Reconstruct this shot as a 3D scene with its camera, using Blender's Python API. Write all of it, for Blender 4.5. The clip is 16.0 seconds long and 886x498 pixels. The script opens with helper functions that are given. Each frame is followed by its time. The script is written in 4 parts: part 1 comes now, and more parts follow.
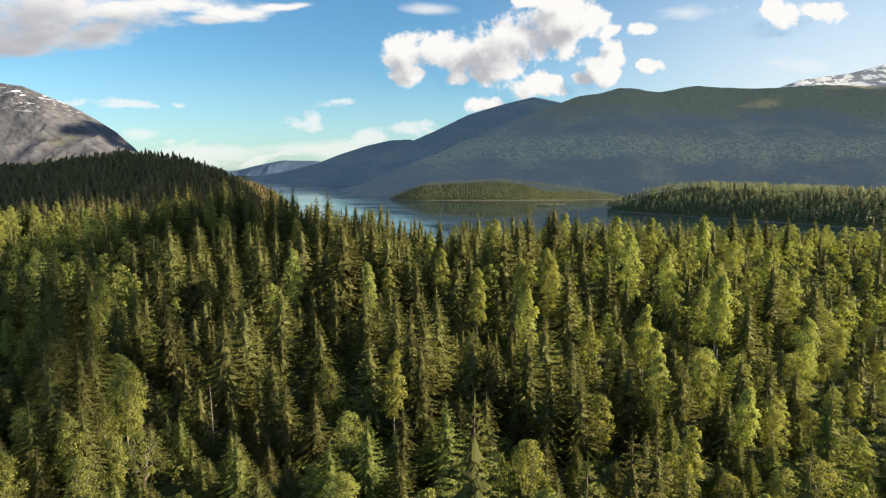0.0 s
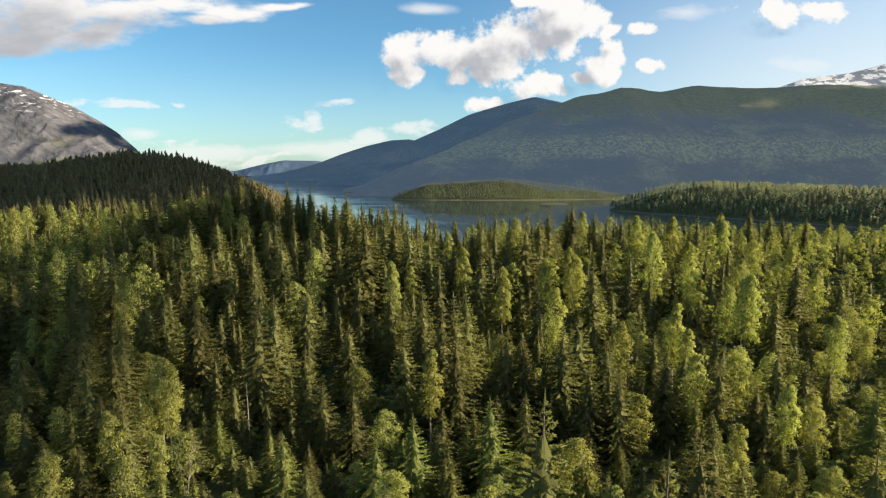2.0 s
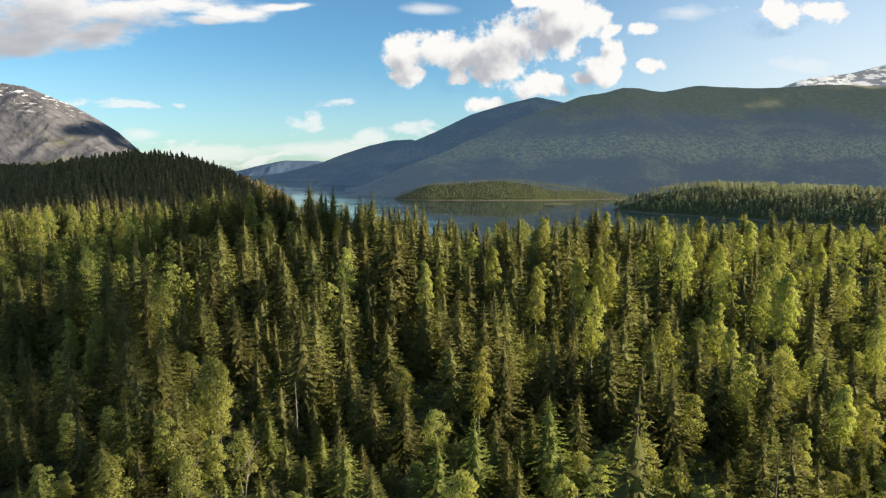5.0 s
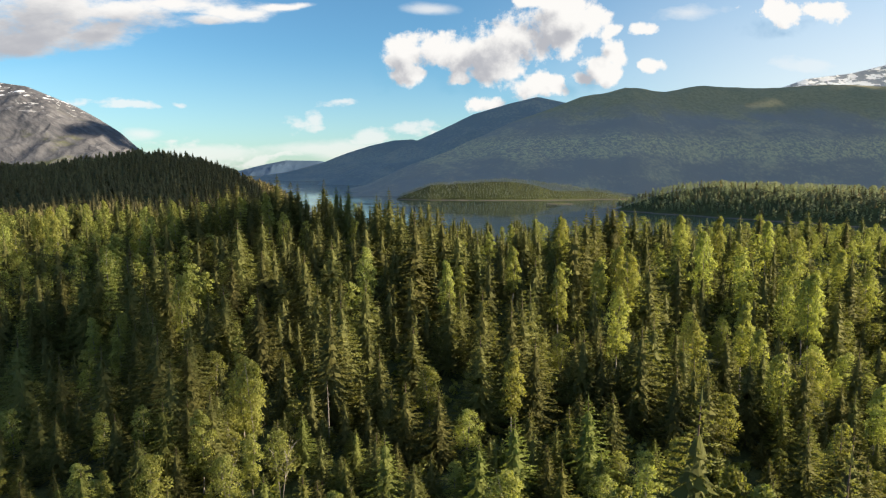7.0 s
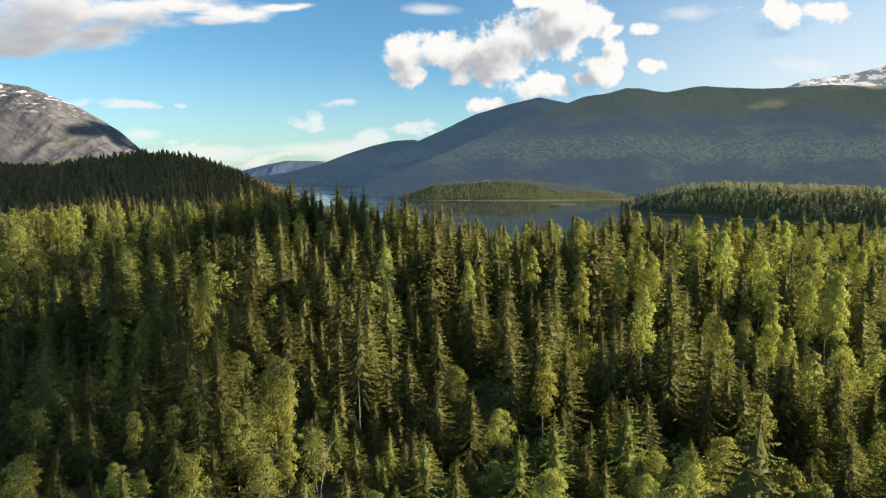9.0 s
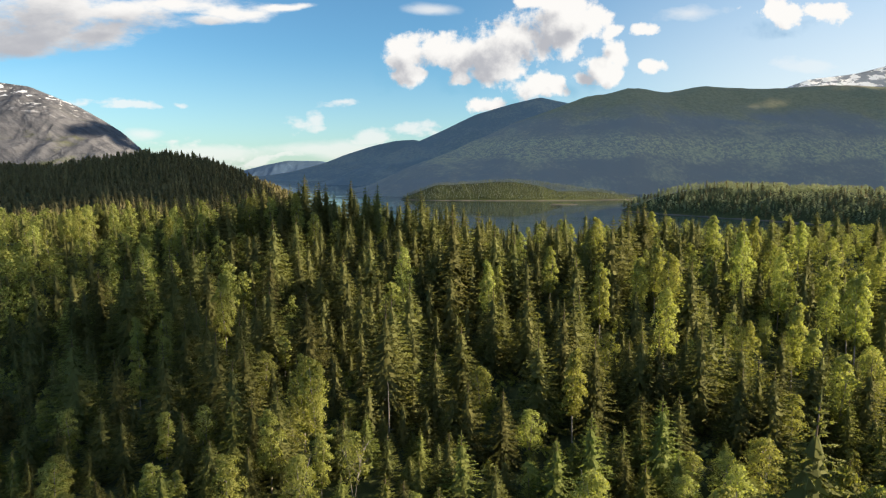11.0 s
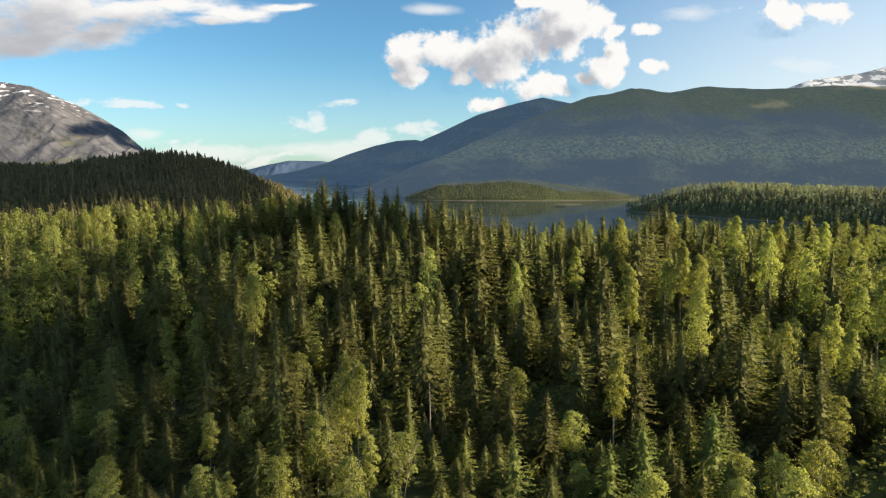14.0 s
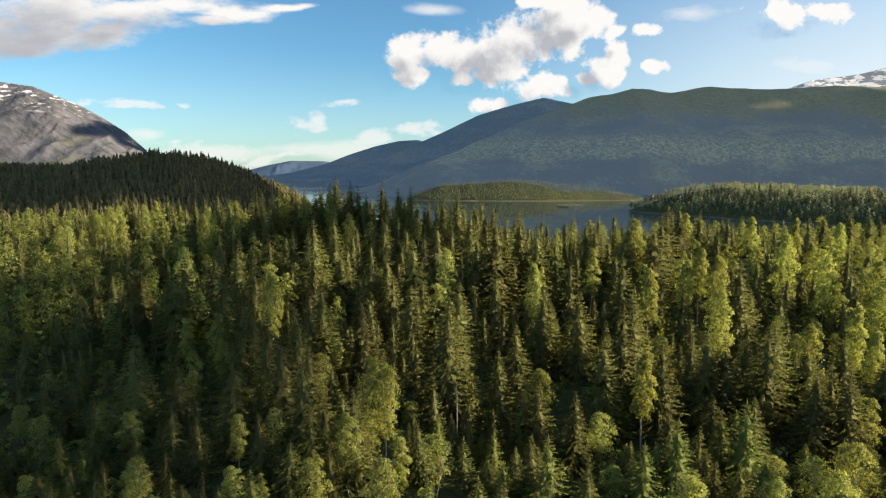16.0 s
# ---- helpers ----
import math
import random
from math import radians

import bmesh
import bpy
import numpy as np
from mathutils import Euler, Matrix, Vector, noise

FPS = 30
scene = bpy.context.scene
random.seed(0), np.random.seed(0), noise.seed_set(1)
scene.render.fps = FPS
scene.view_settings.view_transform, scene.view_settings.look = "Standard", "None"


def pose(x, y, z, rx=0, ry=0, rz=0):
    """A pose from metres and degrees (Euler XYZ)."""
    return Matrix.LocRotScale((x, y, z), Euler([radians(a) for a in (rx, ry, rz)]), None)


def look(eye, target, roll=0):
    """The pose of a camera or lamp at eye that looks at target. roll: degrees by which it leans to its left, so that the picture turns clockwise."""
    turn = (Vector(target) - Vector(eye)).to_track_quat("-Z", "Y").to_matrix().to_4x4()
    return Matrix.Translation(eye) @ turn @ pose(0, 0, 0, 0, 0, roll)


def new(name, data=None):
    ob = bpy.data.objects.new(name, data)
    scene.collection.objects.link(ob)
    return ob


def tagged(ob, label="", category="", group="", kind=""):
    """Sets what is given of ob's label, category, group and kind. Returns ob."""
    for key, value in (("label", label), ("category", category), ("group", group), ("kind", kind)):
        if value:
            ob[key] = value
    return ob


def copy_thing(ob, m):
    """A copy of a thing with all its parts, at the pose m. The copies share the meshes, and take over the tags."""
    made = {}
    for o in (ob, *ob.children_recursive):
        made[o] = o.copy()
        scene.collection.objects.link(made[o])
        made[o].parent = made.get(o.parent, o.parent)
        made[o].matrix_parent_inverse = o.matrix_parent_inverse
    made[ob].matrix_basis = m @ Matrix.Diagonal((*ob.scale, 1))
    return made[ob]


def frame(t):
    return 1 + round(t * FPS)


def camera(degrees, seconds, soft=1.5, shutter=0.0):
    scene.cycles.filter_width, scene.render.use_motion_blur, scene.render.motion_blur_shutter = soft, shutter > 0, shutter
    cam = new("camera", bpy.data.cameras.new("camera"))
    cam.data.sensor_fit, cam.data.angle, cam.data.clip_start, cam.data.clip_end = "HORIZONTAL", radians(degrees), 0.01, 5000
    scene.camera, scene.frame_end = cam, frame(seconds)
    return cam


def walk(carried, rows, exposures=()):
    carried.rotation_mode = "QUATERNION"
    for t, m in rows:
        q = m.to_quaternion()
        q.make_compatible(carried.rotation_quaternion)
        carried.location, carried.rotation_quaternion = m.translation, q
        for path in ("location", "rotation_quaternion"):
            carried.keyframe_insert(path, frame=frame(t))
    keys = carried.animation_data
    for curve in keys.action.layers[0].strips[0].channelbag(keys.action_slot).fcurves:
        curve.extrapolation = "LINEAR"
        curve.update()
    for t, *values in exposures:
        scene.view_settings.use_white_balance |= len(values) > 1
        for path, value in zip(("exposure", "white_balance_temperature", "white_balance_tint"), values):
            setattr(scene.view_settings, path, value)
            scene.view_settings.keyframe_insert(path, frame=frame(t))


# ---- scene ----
cam = camera(74.4, 16.0, soft=1.2)
METRES, EYE, TILT, LEAN, TURN = 30.0, 32.0, -7.8, 0.0, 0.0
ROWS = [
    (0.0, 0.0, 0.0, 0.0, 0.0, 0.0, 0.0),
    (0.5, -0.038, 0.0007, -0.0014, 0.0, -0.01, 0.0),
    (1.0, -0.0764, 0.001, -0.0028, -0.0, -0.02, 0.02),
    (1.5, -0.1135, 0.0015, -0.0042, 0.01, -0.01, 0.03),
    (2.0, -0.1493, 0.0022, -0.0054, 0.02, -0.01, 0.04),
    (2.5, -0.184, 0.0027, -0.0059, 0.03, -0.02, 0.04),
    (3.0, -0.2181, 0.0031, -0.0067, 0.03, -0.01, 0.05),
    (3.5, -0.2511, 0.0037, -0.0072, 0.04, -0.01, 0.05),
    (4.0, -0.2841, 0.0042, -0.0076, 0.05, -0.0, 0.04),
    (6.5, -0.4464, 0.0089, -0.0097, 0.11, -0.0, 0.01),
    (7.0, -0.4789, 0.0098, -0.0111, 0.13, 0.0, 0.0),
    (7.5, -0.5111, 0.0108, -0.0124, 0.15, 0.01, -0.01),
    (8.0, -0.5429, 0.0116, -0.0135, 0.17, 0.03, -0.01),
    (8.5, -0.5742, 0.0123, -0.0145, 0.18, 0.03, -0.02),
    (9.0, -0.6053, 0.0131, -0.0149, 0.2, 0.03, -0.02),
    (11.5, -0.7545, 0.017, -0.014, 0.23, 0.04, -0.07),
    (12.0, -0.7828, 0.0174, -0.0133, 0.25, 0.03, -0.08),
    (12.5, -0.8104, 0.0183, -0.0129, 0.26, 0.03, -0.09),
    (13.0, -0.8379, 0.0189, -0.0125, 0.28, 0.04, -0.1),
    (13.5, -0.8651, 0.0196, -0.0119, 0.3, 0.04, -0.1),
    (14.0, -0.8921, 0.0201, -0.0111, 0.31, 0.04, -0.11),
    (14.5, -0.919, 0.0208, -0.0097, 0.33, 0.04, -0.12),
    (15.0, -0.9458, 0.021, -0.0088, 0.35, 0.05, -0.13),
    (15.5, -0.9724, 0.0219, -0.008, 0.38, 0.06, -0.13),
    (16.0, -0.9994, 0.0224, -0.0069, 0.4, 0.06, -0.14),
]
walk(cam, [(t, pose(0, 0, EYE, TILT, LEAN, TURN) @ pose(METRES * x, METRES * y, METRES * z, 90 + pitch, roll, yaw)) for t, x, y, z, yaw, pitch, roll in ROWS])

# ---- light: low sun from the right, blue sky with drifting cumulus ----
SUN_AZ, SUN_EL = 94.0, 20.0      # degrees from straight ahead towards the right, and above the horizon
sun = new("sun", bpy.data.lights.new("sun", "SUN"))
sun.data.energy, sun.data.angle, sun.data.color = 4.6, radians(0.8), (1.0, 0.80, 0.54)
to_sun = Vector((math.sin(radians(SUN_AZ)) * math.cos(radians(SUN_EL)), math.cos(radians(SUN_AZ)) * math.cos(radians(SUN_EL)), math.sin(radians(SUN_EL))))
sun.matrix_world = look((0, 0, 300), Vector((0, 0, 300)) - to_sun)
scene.view_settings.exposure = 1.58


class Nodes:
    """Short hand for wiring a node tree."""

    def __init__(self, tree):
        self.tree = tree
        tree.nodes.clear()

    def add(self, kind, **values):
        node = self.tree.nodes.new(kind)
        for key, value in values.items():
            setattr(node, key, value)
        return node

    def link(self, a, b):
        self.tree.links.new(a, b)

    def put(self, socket, value):
        if isinstance(value, bpy.types.NodeSocket):
            self.link(value, socket)
        else:
            socket.default_value = (*value, 1.0) if socket.type == "RGBA" and len(value) == 3 else value

    def math(self, op, a, b=0.0, clamp=False):
        n = self.add("ShaderNodeMath", operation=op, use_clamp=clamp)
        self.put(n.inputs[0], a)
        self.put(n.inputs[1], b)
        return n.outputs[0]

    def vec(self, op, a, b=None):
        n = self.add("ShaderNodeVectorMath", operation=op)
        self.put(n.inputs[0], a)
        if b is not None:
            self.put(n.inputs[1], b)
        return n.outputs["Value" if op == "LENGTH" else "Vector"]

    def ramp(self, value, low, high, to_low=0.0, to_high=1.0, kind="SMOOTHSTEP"):
        n = self.add("ShaderNodeMapRange", interpolation_type=kind)
        for socket, v in zip(n.inputs, (value, low, high, to_low, to_high)):
            self.put(socket, v)
        return n.outputs[0]

    def noise(self, vector, scale, detail=4.0, rough=0.55, distortion=0.0):
        n = self.add("ShaderNodeTexNoise")
        if vector is not None:
            self.link(vector, n.inputs["Vector"])
        n.inputs["Scale"].default_value = scale
        n.inputs["Detail"].default_value = detail
        n.inputs["Roughness"].default_value = rough
        n.inputs["Distortion"].default_value = distortion
        return n.outputs[0]

    def mix(self, factor, a, b, blend="MIX"):
        n = self.add("ShaderNodeMix", data_type="RGBA", blend_type=blend)
        self.put(n.inputs[0], factor)
        self.put(n.inputs[6], (*a, 1) if isinstance(a, tuple) else a)
        self.put(n.inputs[7], (*b, 1) if isinstance(b, tuple) else b)
        return n.outputs[2]


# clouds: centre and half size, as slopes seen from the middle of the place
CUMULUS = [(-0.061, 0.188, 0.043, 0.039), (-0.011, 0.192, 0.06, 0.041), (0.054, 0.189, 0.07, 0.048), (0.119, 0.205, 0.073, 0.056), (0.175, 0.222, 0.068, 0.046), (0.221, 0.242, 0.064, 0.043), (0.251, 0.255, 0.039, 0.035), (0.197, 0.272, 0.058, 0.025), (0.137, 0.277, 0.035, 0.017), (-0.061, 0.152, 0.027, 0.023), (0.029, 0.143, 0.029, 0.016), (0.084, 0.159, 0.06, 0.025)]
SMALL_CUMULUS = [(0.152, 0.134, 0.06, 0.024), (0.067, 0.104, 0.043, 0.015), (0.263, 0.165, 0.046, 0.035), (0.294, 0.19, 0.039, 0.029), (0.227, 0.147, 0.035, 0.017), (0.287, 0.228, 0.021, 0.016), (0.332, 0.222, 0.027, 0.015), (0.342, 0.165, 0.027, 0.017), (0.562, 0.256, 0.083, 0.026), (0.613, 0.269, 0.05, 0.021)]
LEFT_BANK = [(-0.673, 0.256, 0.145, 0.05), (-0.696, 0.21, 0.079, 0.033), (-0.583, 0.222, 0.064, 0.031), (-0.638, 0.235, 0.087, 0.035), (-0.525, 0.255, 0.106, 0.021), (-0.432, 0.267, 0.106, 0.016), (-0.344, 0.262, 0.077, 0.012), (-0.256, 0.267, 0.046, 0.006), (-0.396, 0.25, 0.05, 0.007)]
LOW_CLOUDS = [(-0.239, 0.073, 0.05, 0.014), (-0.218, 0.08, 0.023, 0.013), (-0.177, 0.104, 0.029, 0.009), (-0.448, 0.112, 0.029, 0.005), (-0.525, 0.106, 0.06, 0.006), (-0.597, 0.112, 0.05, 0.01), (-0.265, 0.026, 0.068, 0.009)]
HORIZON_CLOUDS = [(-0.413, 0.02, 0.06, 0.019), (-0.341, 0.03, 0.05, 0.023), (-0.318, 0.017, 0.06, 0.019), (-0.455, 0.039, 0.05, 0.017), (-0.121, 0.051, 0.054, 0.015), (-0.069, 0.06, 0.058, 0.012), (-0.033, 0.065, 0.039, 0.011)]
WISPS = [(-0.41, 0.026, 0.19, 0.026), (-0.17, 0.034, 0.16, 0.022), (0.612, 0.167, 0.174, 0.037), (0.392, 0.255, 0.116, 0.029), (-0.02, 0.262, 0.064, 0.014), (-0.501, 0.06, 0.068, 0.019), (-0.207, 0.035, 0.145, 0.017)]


def cloud_group(name, puffs, grain, amount, stretch=1.0):
    """Node group: cloud density at a point of the sky plane."""
    tree = bpy.data.node_groups.new(name, "ShaderNodeTree")
    tree.interface.new_socket("Vector", in_out="INPUT", socket_type="NodeSocketVector")
    tree.interface.new_socket("Density", in_out="OUTPUT", socket_type="NodeSocketFloat")
    tree.interface.new_socket("Body", in_out="OUTPUT", socket_type="NodeSocketFloat")
    n = Nodes(tree)
    inp, out = n.add("NodeGroupInput"), n.add("NodeGroupOutput")
    p = n.vec("MULTIPLY", inp.outputs[0], (stretch, 1.0, 1.0))
    warp = n.add("ShaderNodeTexNoise")
    warp.inputs["Scale"].default_value = grain * 0.9
    warp.inputs["Detail"].default_value = 3.0
    n.link(p, warp.inputs["Vector"])
    shift = n.vec("MULTIPLY", n.vec("SUBTRACT", warp.outputs["Color"], (0.5, 0.5, 0.5)), (0.085, 0.06, 0.0))
    q = n.vec("ADD", inp.outputs[0], shift)
    best = None
    for u, v, ru, rv in puffs:
        away = n.vec("LENGTH", n.vec("MULTIPLY", n.vec("SUBTRACT", q, (u, v, 0.0)), (1 / ru, 1 / rv, 0.0)))
        near = n.math("SUBTRACT", 1.0, away)
        if best is None:
            best = near
        else:
            m = n.add("ShaderNodeMath", operation="SMOOTH_MAX")
            n.put(m.inputs[0], best)
            n.put(m.inputs[1], near)
            m.inputs[2].default_value = 0.25
            best = m.outputs[0]
    fine = n.noise(p, grain * 2.2, 9.0, 0.62)
    billow = n.math("MULTIPLY", n.math("SUBTRACT", fine, 0.5), amount)
    n.link(n.math("ADD", best, billow), out.inputs[0])
    n.link(n.math("ADD", best, n.math("MULTIPLY", billow, 0.35)), out.inputs[1])
    return tree


world = bpy.data.worlds.new("sky")
scene.world = world
world.use_nodes = True
w = Nodes(world.node_tree)
coord = w.add("ShaderNodeTexCoord").outputs["Generated"]
sky = w.add("ShaderNodeTexSky", sky_type="NISHITA", sun_disc=False, sun_elevation=radians(SUN_EL), sun_rotation=radians(SUN_AZ), altitude=300.0, air_density=1.0, dust_density=0.6, ozone_density=1.6)
xyz = w.add("ShaderNodeSeparateXYZ")
w.link(coord, xyz.inputs[0])
ahead = w.math("MAXIMUM", xyz.outputs[1], 0.05)
plane = w.add("ShaderNodeCombineXYZ")
w.link(w.math("DIVIDE", xyz.outputs[0], ahead), plane.inputs[0])
w.link(w.math("DIVIDE", xyz.outputs[2], ahead), plane.inputs[1])
uv = plane.outputs[0]
front = w.ramp(xyz.outputs[1], 0.25, 0.55)
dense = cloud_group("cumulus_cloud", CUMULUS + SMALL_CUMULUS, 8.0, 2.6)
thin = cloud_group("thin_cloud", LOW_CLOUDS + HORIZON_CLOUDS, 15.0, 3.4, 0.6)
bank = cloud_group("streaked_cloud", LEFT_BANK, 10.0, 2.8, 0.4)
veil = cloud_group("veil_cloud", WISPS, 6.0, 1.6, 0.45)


def cloud_at(group, vector):
    node = w.add("ShaderNodeGroup", node_tree=group)
    w.link(vector, node.inputs[0])
    return node.outputs


near_step, far_step = (0.022, 0.016, 0.0), (0.055, 0.036, 0.0)     # steps towards the sun
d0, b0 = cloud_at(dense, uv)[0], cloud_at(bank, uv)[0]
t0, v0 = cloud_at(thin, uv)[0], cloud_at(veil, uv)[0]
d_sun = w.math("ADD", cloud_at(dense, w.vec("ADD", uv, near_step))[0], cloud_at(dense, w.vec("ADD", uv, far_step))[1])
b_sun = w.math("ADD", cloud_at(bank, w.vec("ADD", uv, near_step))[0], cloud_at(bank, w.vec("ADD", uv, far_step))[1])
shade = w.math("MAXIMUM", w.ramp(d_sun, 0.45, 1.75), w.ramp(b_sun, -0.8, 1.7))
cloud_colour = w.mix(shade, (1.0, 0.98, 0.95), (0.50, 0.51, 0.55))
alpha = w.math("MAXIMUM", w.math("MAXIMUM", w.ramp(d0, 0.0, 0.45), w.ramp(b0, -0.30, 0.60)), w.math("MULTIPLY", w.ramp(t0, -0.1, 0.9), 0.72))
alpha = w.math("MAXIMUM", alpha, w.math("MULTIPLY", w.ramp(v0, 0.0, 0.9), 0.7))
# scattered cumulus over the unseen rest of the sky, added as fill light
rest = w.math("MULTIPLY", w.ramp(w.noise(coord, 3.2, 6.0, 0.6), 0.485, 0.62), w.ramp(xyz.outputs[2], 0.03, 0.12))
alpha = w.math("ADD", w.math("MULTIPLY", alpha, front), w.math("MULTIPLY", rest, w.math("SUBTRACT", 1.0, front)))
haze = w.ramp(xyz.outputs[2], 0.0, 0.20, 0.22, 0.0)             # paler air towards the horizon
glare = w.math("MULTIPLY", w.ramp(xyz.outputs[0], -0.05, 0.68), w.ramp(xyz.outputs[2], 0.45, 0.0))    # milky air towards the sun
alpha = w.math("MAXIMUM", alpha, w.math("MAXIMUM", haze, w.math("MULTIPLY", glare, 0.85)))
clear, cloud = w.add("ShaderNodeBackground"), w.add("ShaderNodeBackground")
w.link(w.mix(1.0, sky.outputs[0], (0.62, 1.0, 1.16), "MULTIPLY"), clear.inputs[0])
clear.inputs[1].default_value = 0.049
w.link(cloud_colour, cloud.inputs[0])
cloud.inputs[1].default_value = 0.33
both = w.add("ShaderNodeMixShader")
w.link(alpha, both.inputs[0])
w.link(clear.outputs[0], both.inputs[1])
w.link(cloud.outputs[0], both.inputs[2])
w.link(both.outputs[0], w.add("ShaderNodeOutputWorld").inputs[0])


# ---- materials ----
LAKE = -39.0      # height of the water


def material(name):
    m = bpy.data.materials.new(name)
    m.use_nodes = True
    return m, Nodes(m.node_tree)


def finish(n, colour, rough=0.8, bump=None, strength=0.4, distance=0.1, spec=0.3):
    b = n.add("ShaderNodeBsdfPrincipled")
    n.put(b.inputs["Base Color"], colour)
    n.put(b.inputs["Roughness"], rough)
    b.inputs["Specular IOR Level"].default_value = spec
    if bump is not None:
        k = n.add("ShaderNodeBump")
        k.inputs["Strength"].default_value = strength
        k.inputs["Distance"].default_value = distance
        n.link(bump, k.inputs["Height"])
        n.link(k.outputs[0], b.inputs["Normal"])
    n.link(b.outputs[0], n.add("ShaderNodeOutputMaterial").inputs[0])
    return b


def foliage(name, dark, light, through_colour, translucency=0.35, by_object=True):
    """Leaves or needles: each clump a shade of its own, light shining through."""
    m, n = material(name)
    geo = n.add("ShaderNodeNewGeometry")
    island = geo.outputs["Random Per Island"]
    if by_object:
        own = n.add("ShaderNodeObjectInfo").outputs["Random"]
    else:
        own = n.noise(geo.outputs["Position"], 0.12, 2.0)
    spread = n.math("ADD", n.math("MULTIPLY", island, 0.50), n.math("MULTIPLY", own, 0.60))
    colour = n.mix(n.math("MULTIPLY", spread, 0.9, True), dark, light)
    hue = n.add("ShaderNodeHueSaturation")
    n.link(n.ramp(own, 0.0, 1.0, 0.475, 0.515, "LINEAR"), hue.inputs["Hue"])
    n.link(n.ramp(n.math("FRACT", n.math("MULTIPLY", own, 7.31)), 0.0, 1.0, 0.86, 1.12, "LINEAR"), hue.inputs["Value"])
    n.link(colour, hue.inputs["Color"])
    b = n.add("ShaderNodeBsdfPrincipled")
    n.link(hue.outputs[0], b.inputs["Base Color"])
    b.inputs["Roughness"].default_value = 0.7
    b.inputs["Specular IOR Level"].default_value = 0.08
    t = n.add("ShaderNodeBsdfTranslucent")
    n.link(n.mix(1.0, hue.outputs[0], through_colour, "MULTIPLY"), t.inputs[0])
    s = n.add("ShaderNodeMixShader")
    s.inputs[0].default_value = translucency
    n.link(b.outputs[0], s.inputs[1])
    n.link(t.outputs[0], s.inputs[2])
    n.link(s.outputs[0], n.add("ShaderNodeOutputMaterial").inputs[0])
    return m


def bark(name, base, patch, scale, amount):
    m, n = material(name)
    p = n.add("ShaderNodeTexCoord").outputs["Object"]
    grain = n.noise(n.vec("MULTIPLY", p, (1.0, 1.0, 0.3)), scale, 5.0, 0.7)
    finish(n, n.mix(n.ramp(grain, amount, amount + 0.15), base, patch), 0.9, grain, 0.6, 0.03)
    return m


SPRUCE_NEEDLES = foliage("spruce_needles", (0.066, 0.078, 0.032), (0.182, 0.192, 0.073), (1.6, 1.6, 0.75), 0.40)
YOUNG_NEEDLES = foliage("young_spruce_needles", (0.090, 0.110, 0.036), (0.205, 0.232, 0.076), (1.5, 1.6, 0.75), 0.42)
BIRCH_LEAVES = foliage("birch_leaves", (0.155, 0.190, 0.057), (0.345, 0.366, 0.134), (1.5, 1.5, 0.65), 0.47)
HILL_NEEDLES = foliage("hill_spruce_needles", (0.105, 0.100, 0.052), (0.180, 0.165, 0.080), (1.4, 1.4, 0.8), 0.3, False)
# shore leaves paled and greyed: haze over the lake is in the colour
HAZY_SHORE_LEAVES = foliage("hazy_shore_birch_leaves", (0.21, 0.245, 0.165), (0.33, 0.36, 0.235), (1.3, 1.4, 0.9), 0.4, False)
FAR_NEEDLES = foliage("far_spruce_needles", (0.062, 0.073, 0.031), (0.165, 0.174, 0.067), (1.6, 1.6, 0.75), 0.36, False)
FAR_LEAVES = foliage("far_birch_leaves", (0.134, 0.175, 0.050), (0.305, 0.332, 0.120), (1.5, 1.5, 0.65), 0.44, False)
# blue-grey in these leaves paints the haze before the far point
HAZY_POINT_LEAVES = foliage("hazy_distant_birch_leaves", (0.135, 0.160, 0.160), (0.175, 0.200, 0.180), (1.2, 1.3, 1.0), 0.45, False)
SPRUCE_BARK = bark("spruce_bark", (0.10, 0.075, 0.055), (0.20, 0.17, 0.14), 9.0, 0.5)
BIRCH_BARK = bark("birch_bark", (0.23, 0.215, 0.19), (0.07, 0.06, 0.05), 6.0, 0.52)


def ground_material():
    m, n = material("forest_floor")
    p = n.add("ShaderNodeNewGeometry").outputs["Position"]
    z = n.add("ShaderNodeSeparateXYZ")
    n.link(p, z.inputs[0])
    broad, mid, fine = n.noise(p, 0.05, 3.0), n.noise(p, 0.6, 4.0), n.noise(p, 5.0, 5.0, 0.7)
    moss = n.mix(n.ramp(broad, 0.35, 0.65), (0.024, 0.034, 0.010), (0.045, 0.060, 0.016))
    grass = n.mix(n.ramp(mid, 0.45, 0.7), moss, (0.065, 0.080, 0.022))
    floor = n.mix(n.ramp(fine, 0.55, 0.75), grass, (0.045, 0.036, 0.022))
    stones = n.mix(mid, (0.05, 0.047, 0.042), (0.15, 0.135, 0.115))
    beach = n.ramp(n.math("ADD", z.outputs[2], n.math("MULTIPLY", broad, 3.0)), LAKE + 3.0, LAKE + 2.2)
    finish(n, n.mix(beach, floor, stones), 0.95, fine, 0.8, 0.25)
    return m


def water_material():
    m, n = material("lake_water")
    p = n.add("ShaderNodeNewGeometry").outputs["Position"]
    ripple = n.noise(n.vec("MULTIPLY", p, (1.0, 0.5, 1.0)), 0.25, 4.0, 0.6)
    calm = n.noise(n.vec("MULTIPLY", p, (0.2, 1.0, 1.0)), 0.012, 3.0)
    finish(n, (0.012, 0.028, 0.035), n.ramp(calm, 0.4, 0.65, 0.04, 0.12), ripple, 0.10, 0.3, 0.5)
    return m


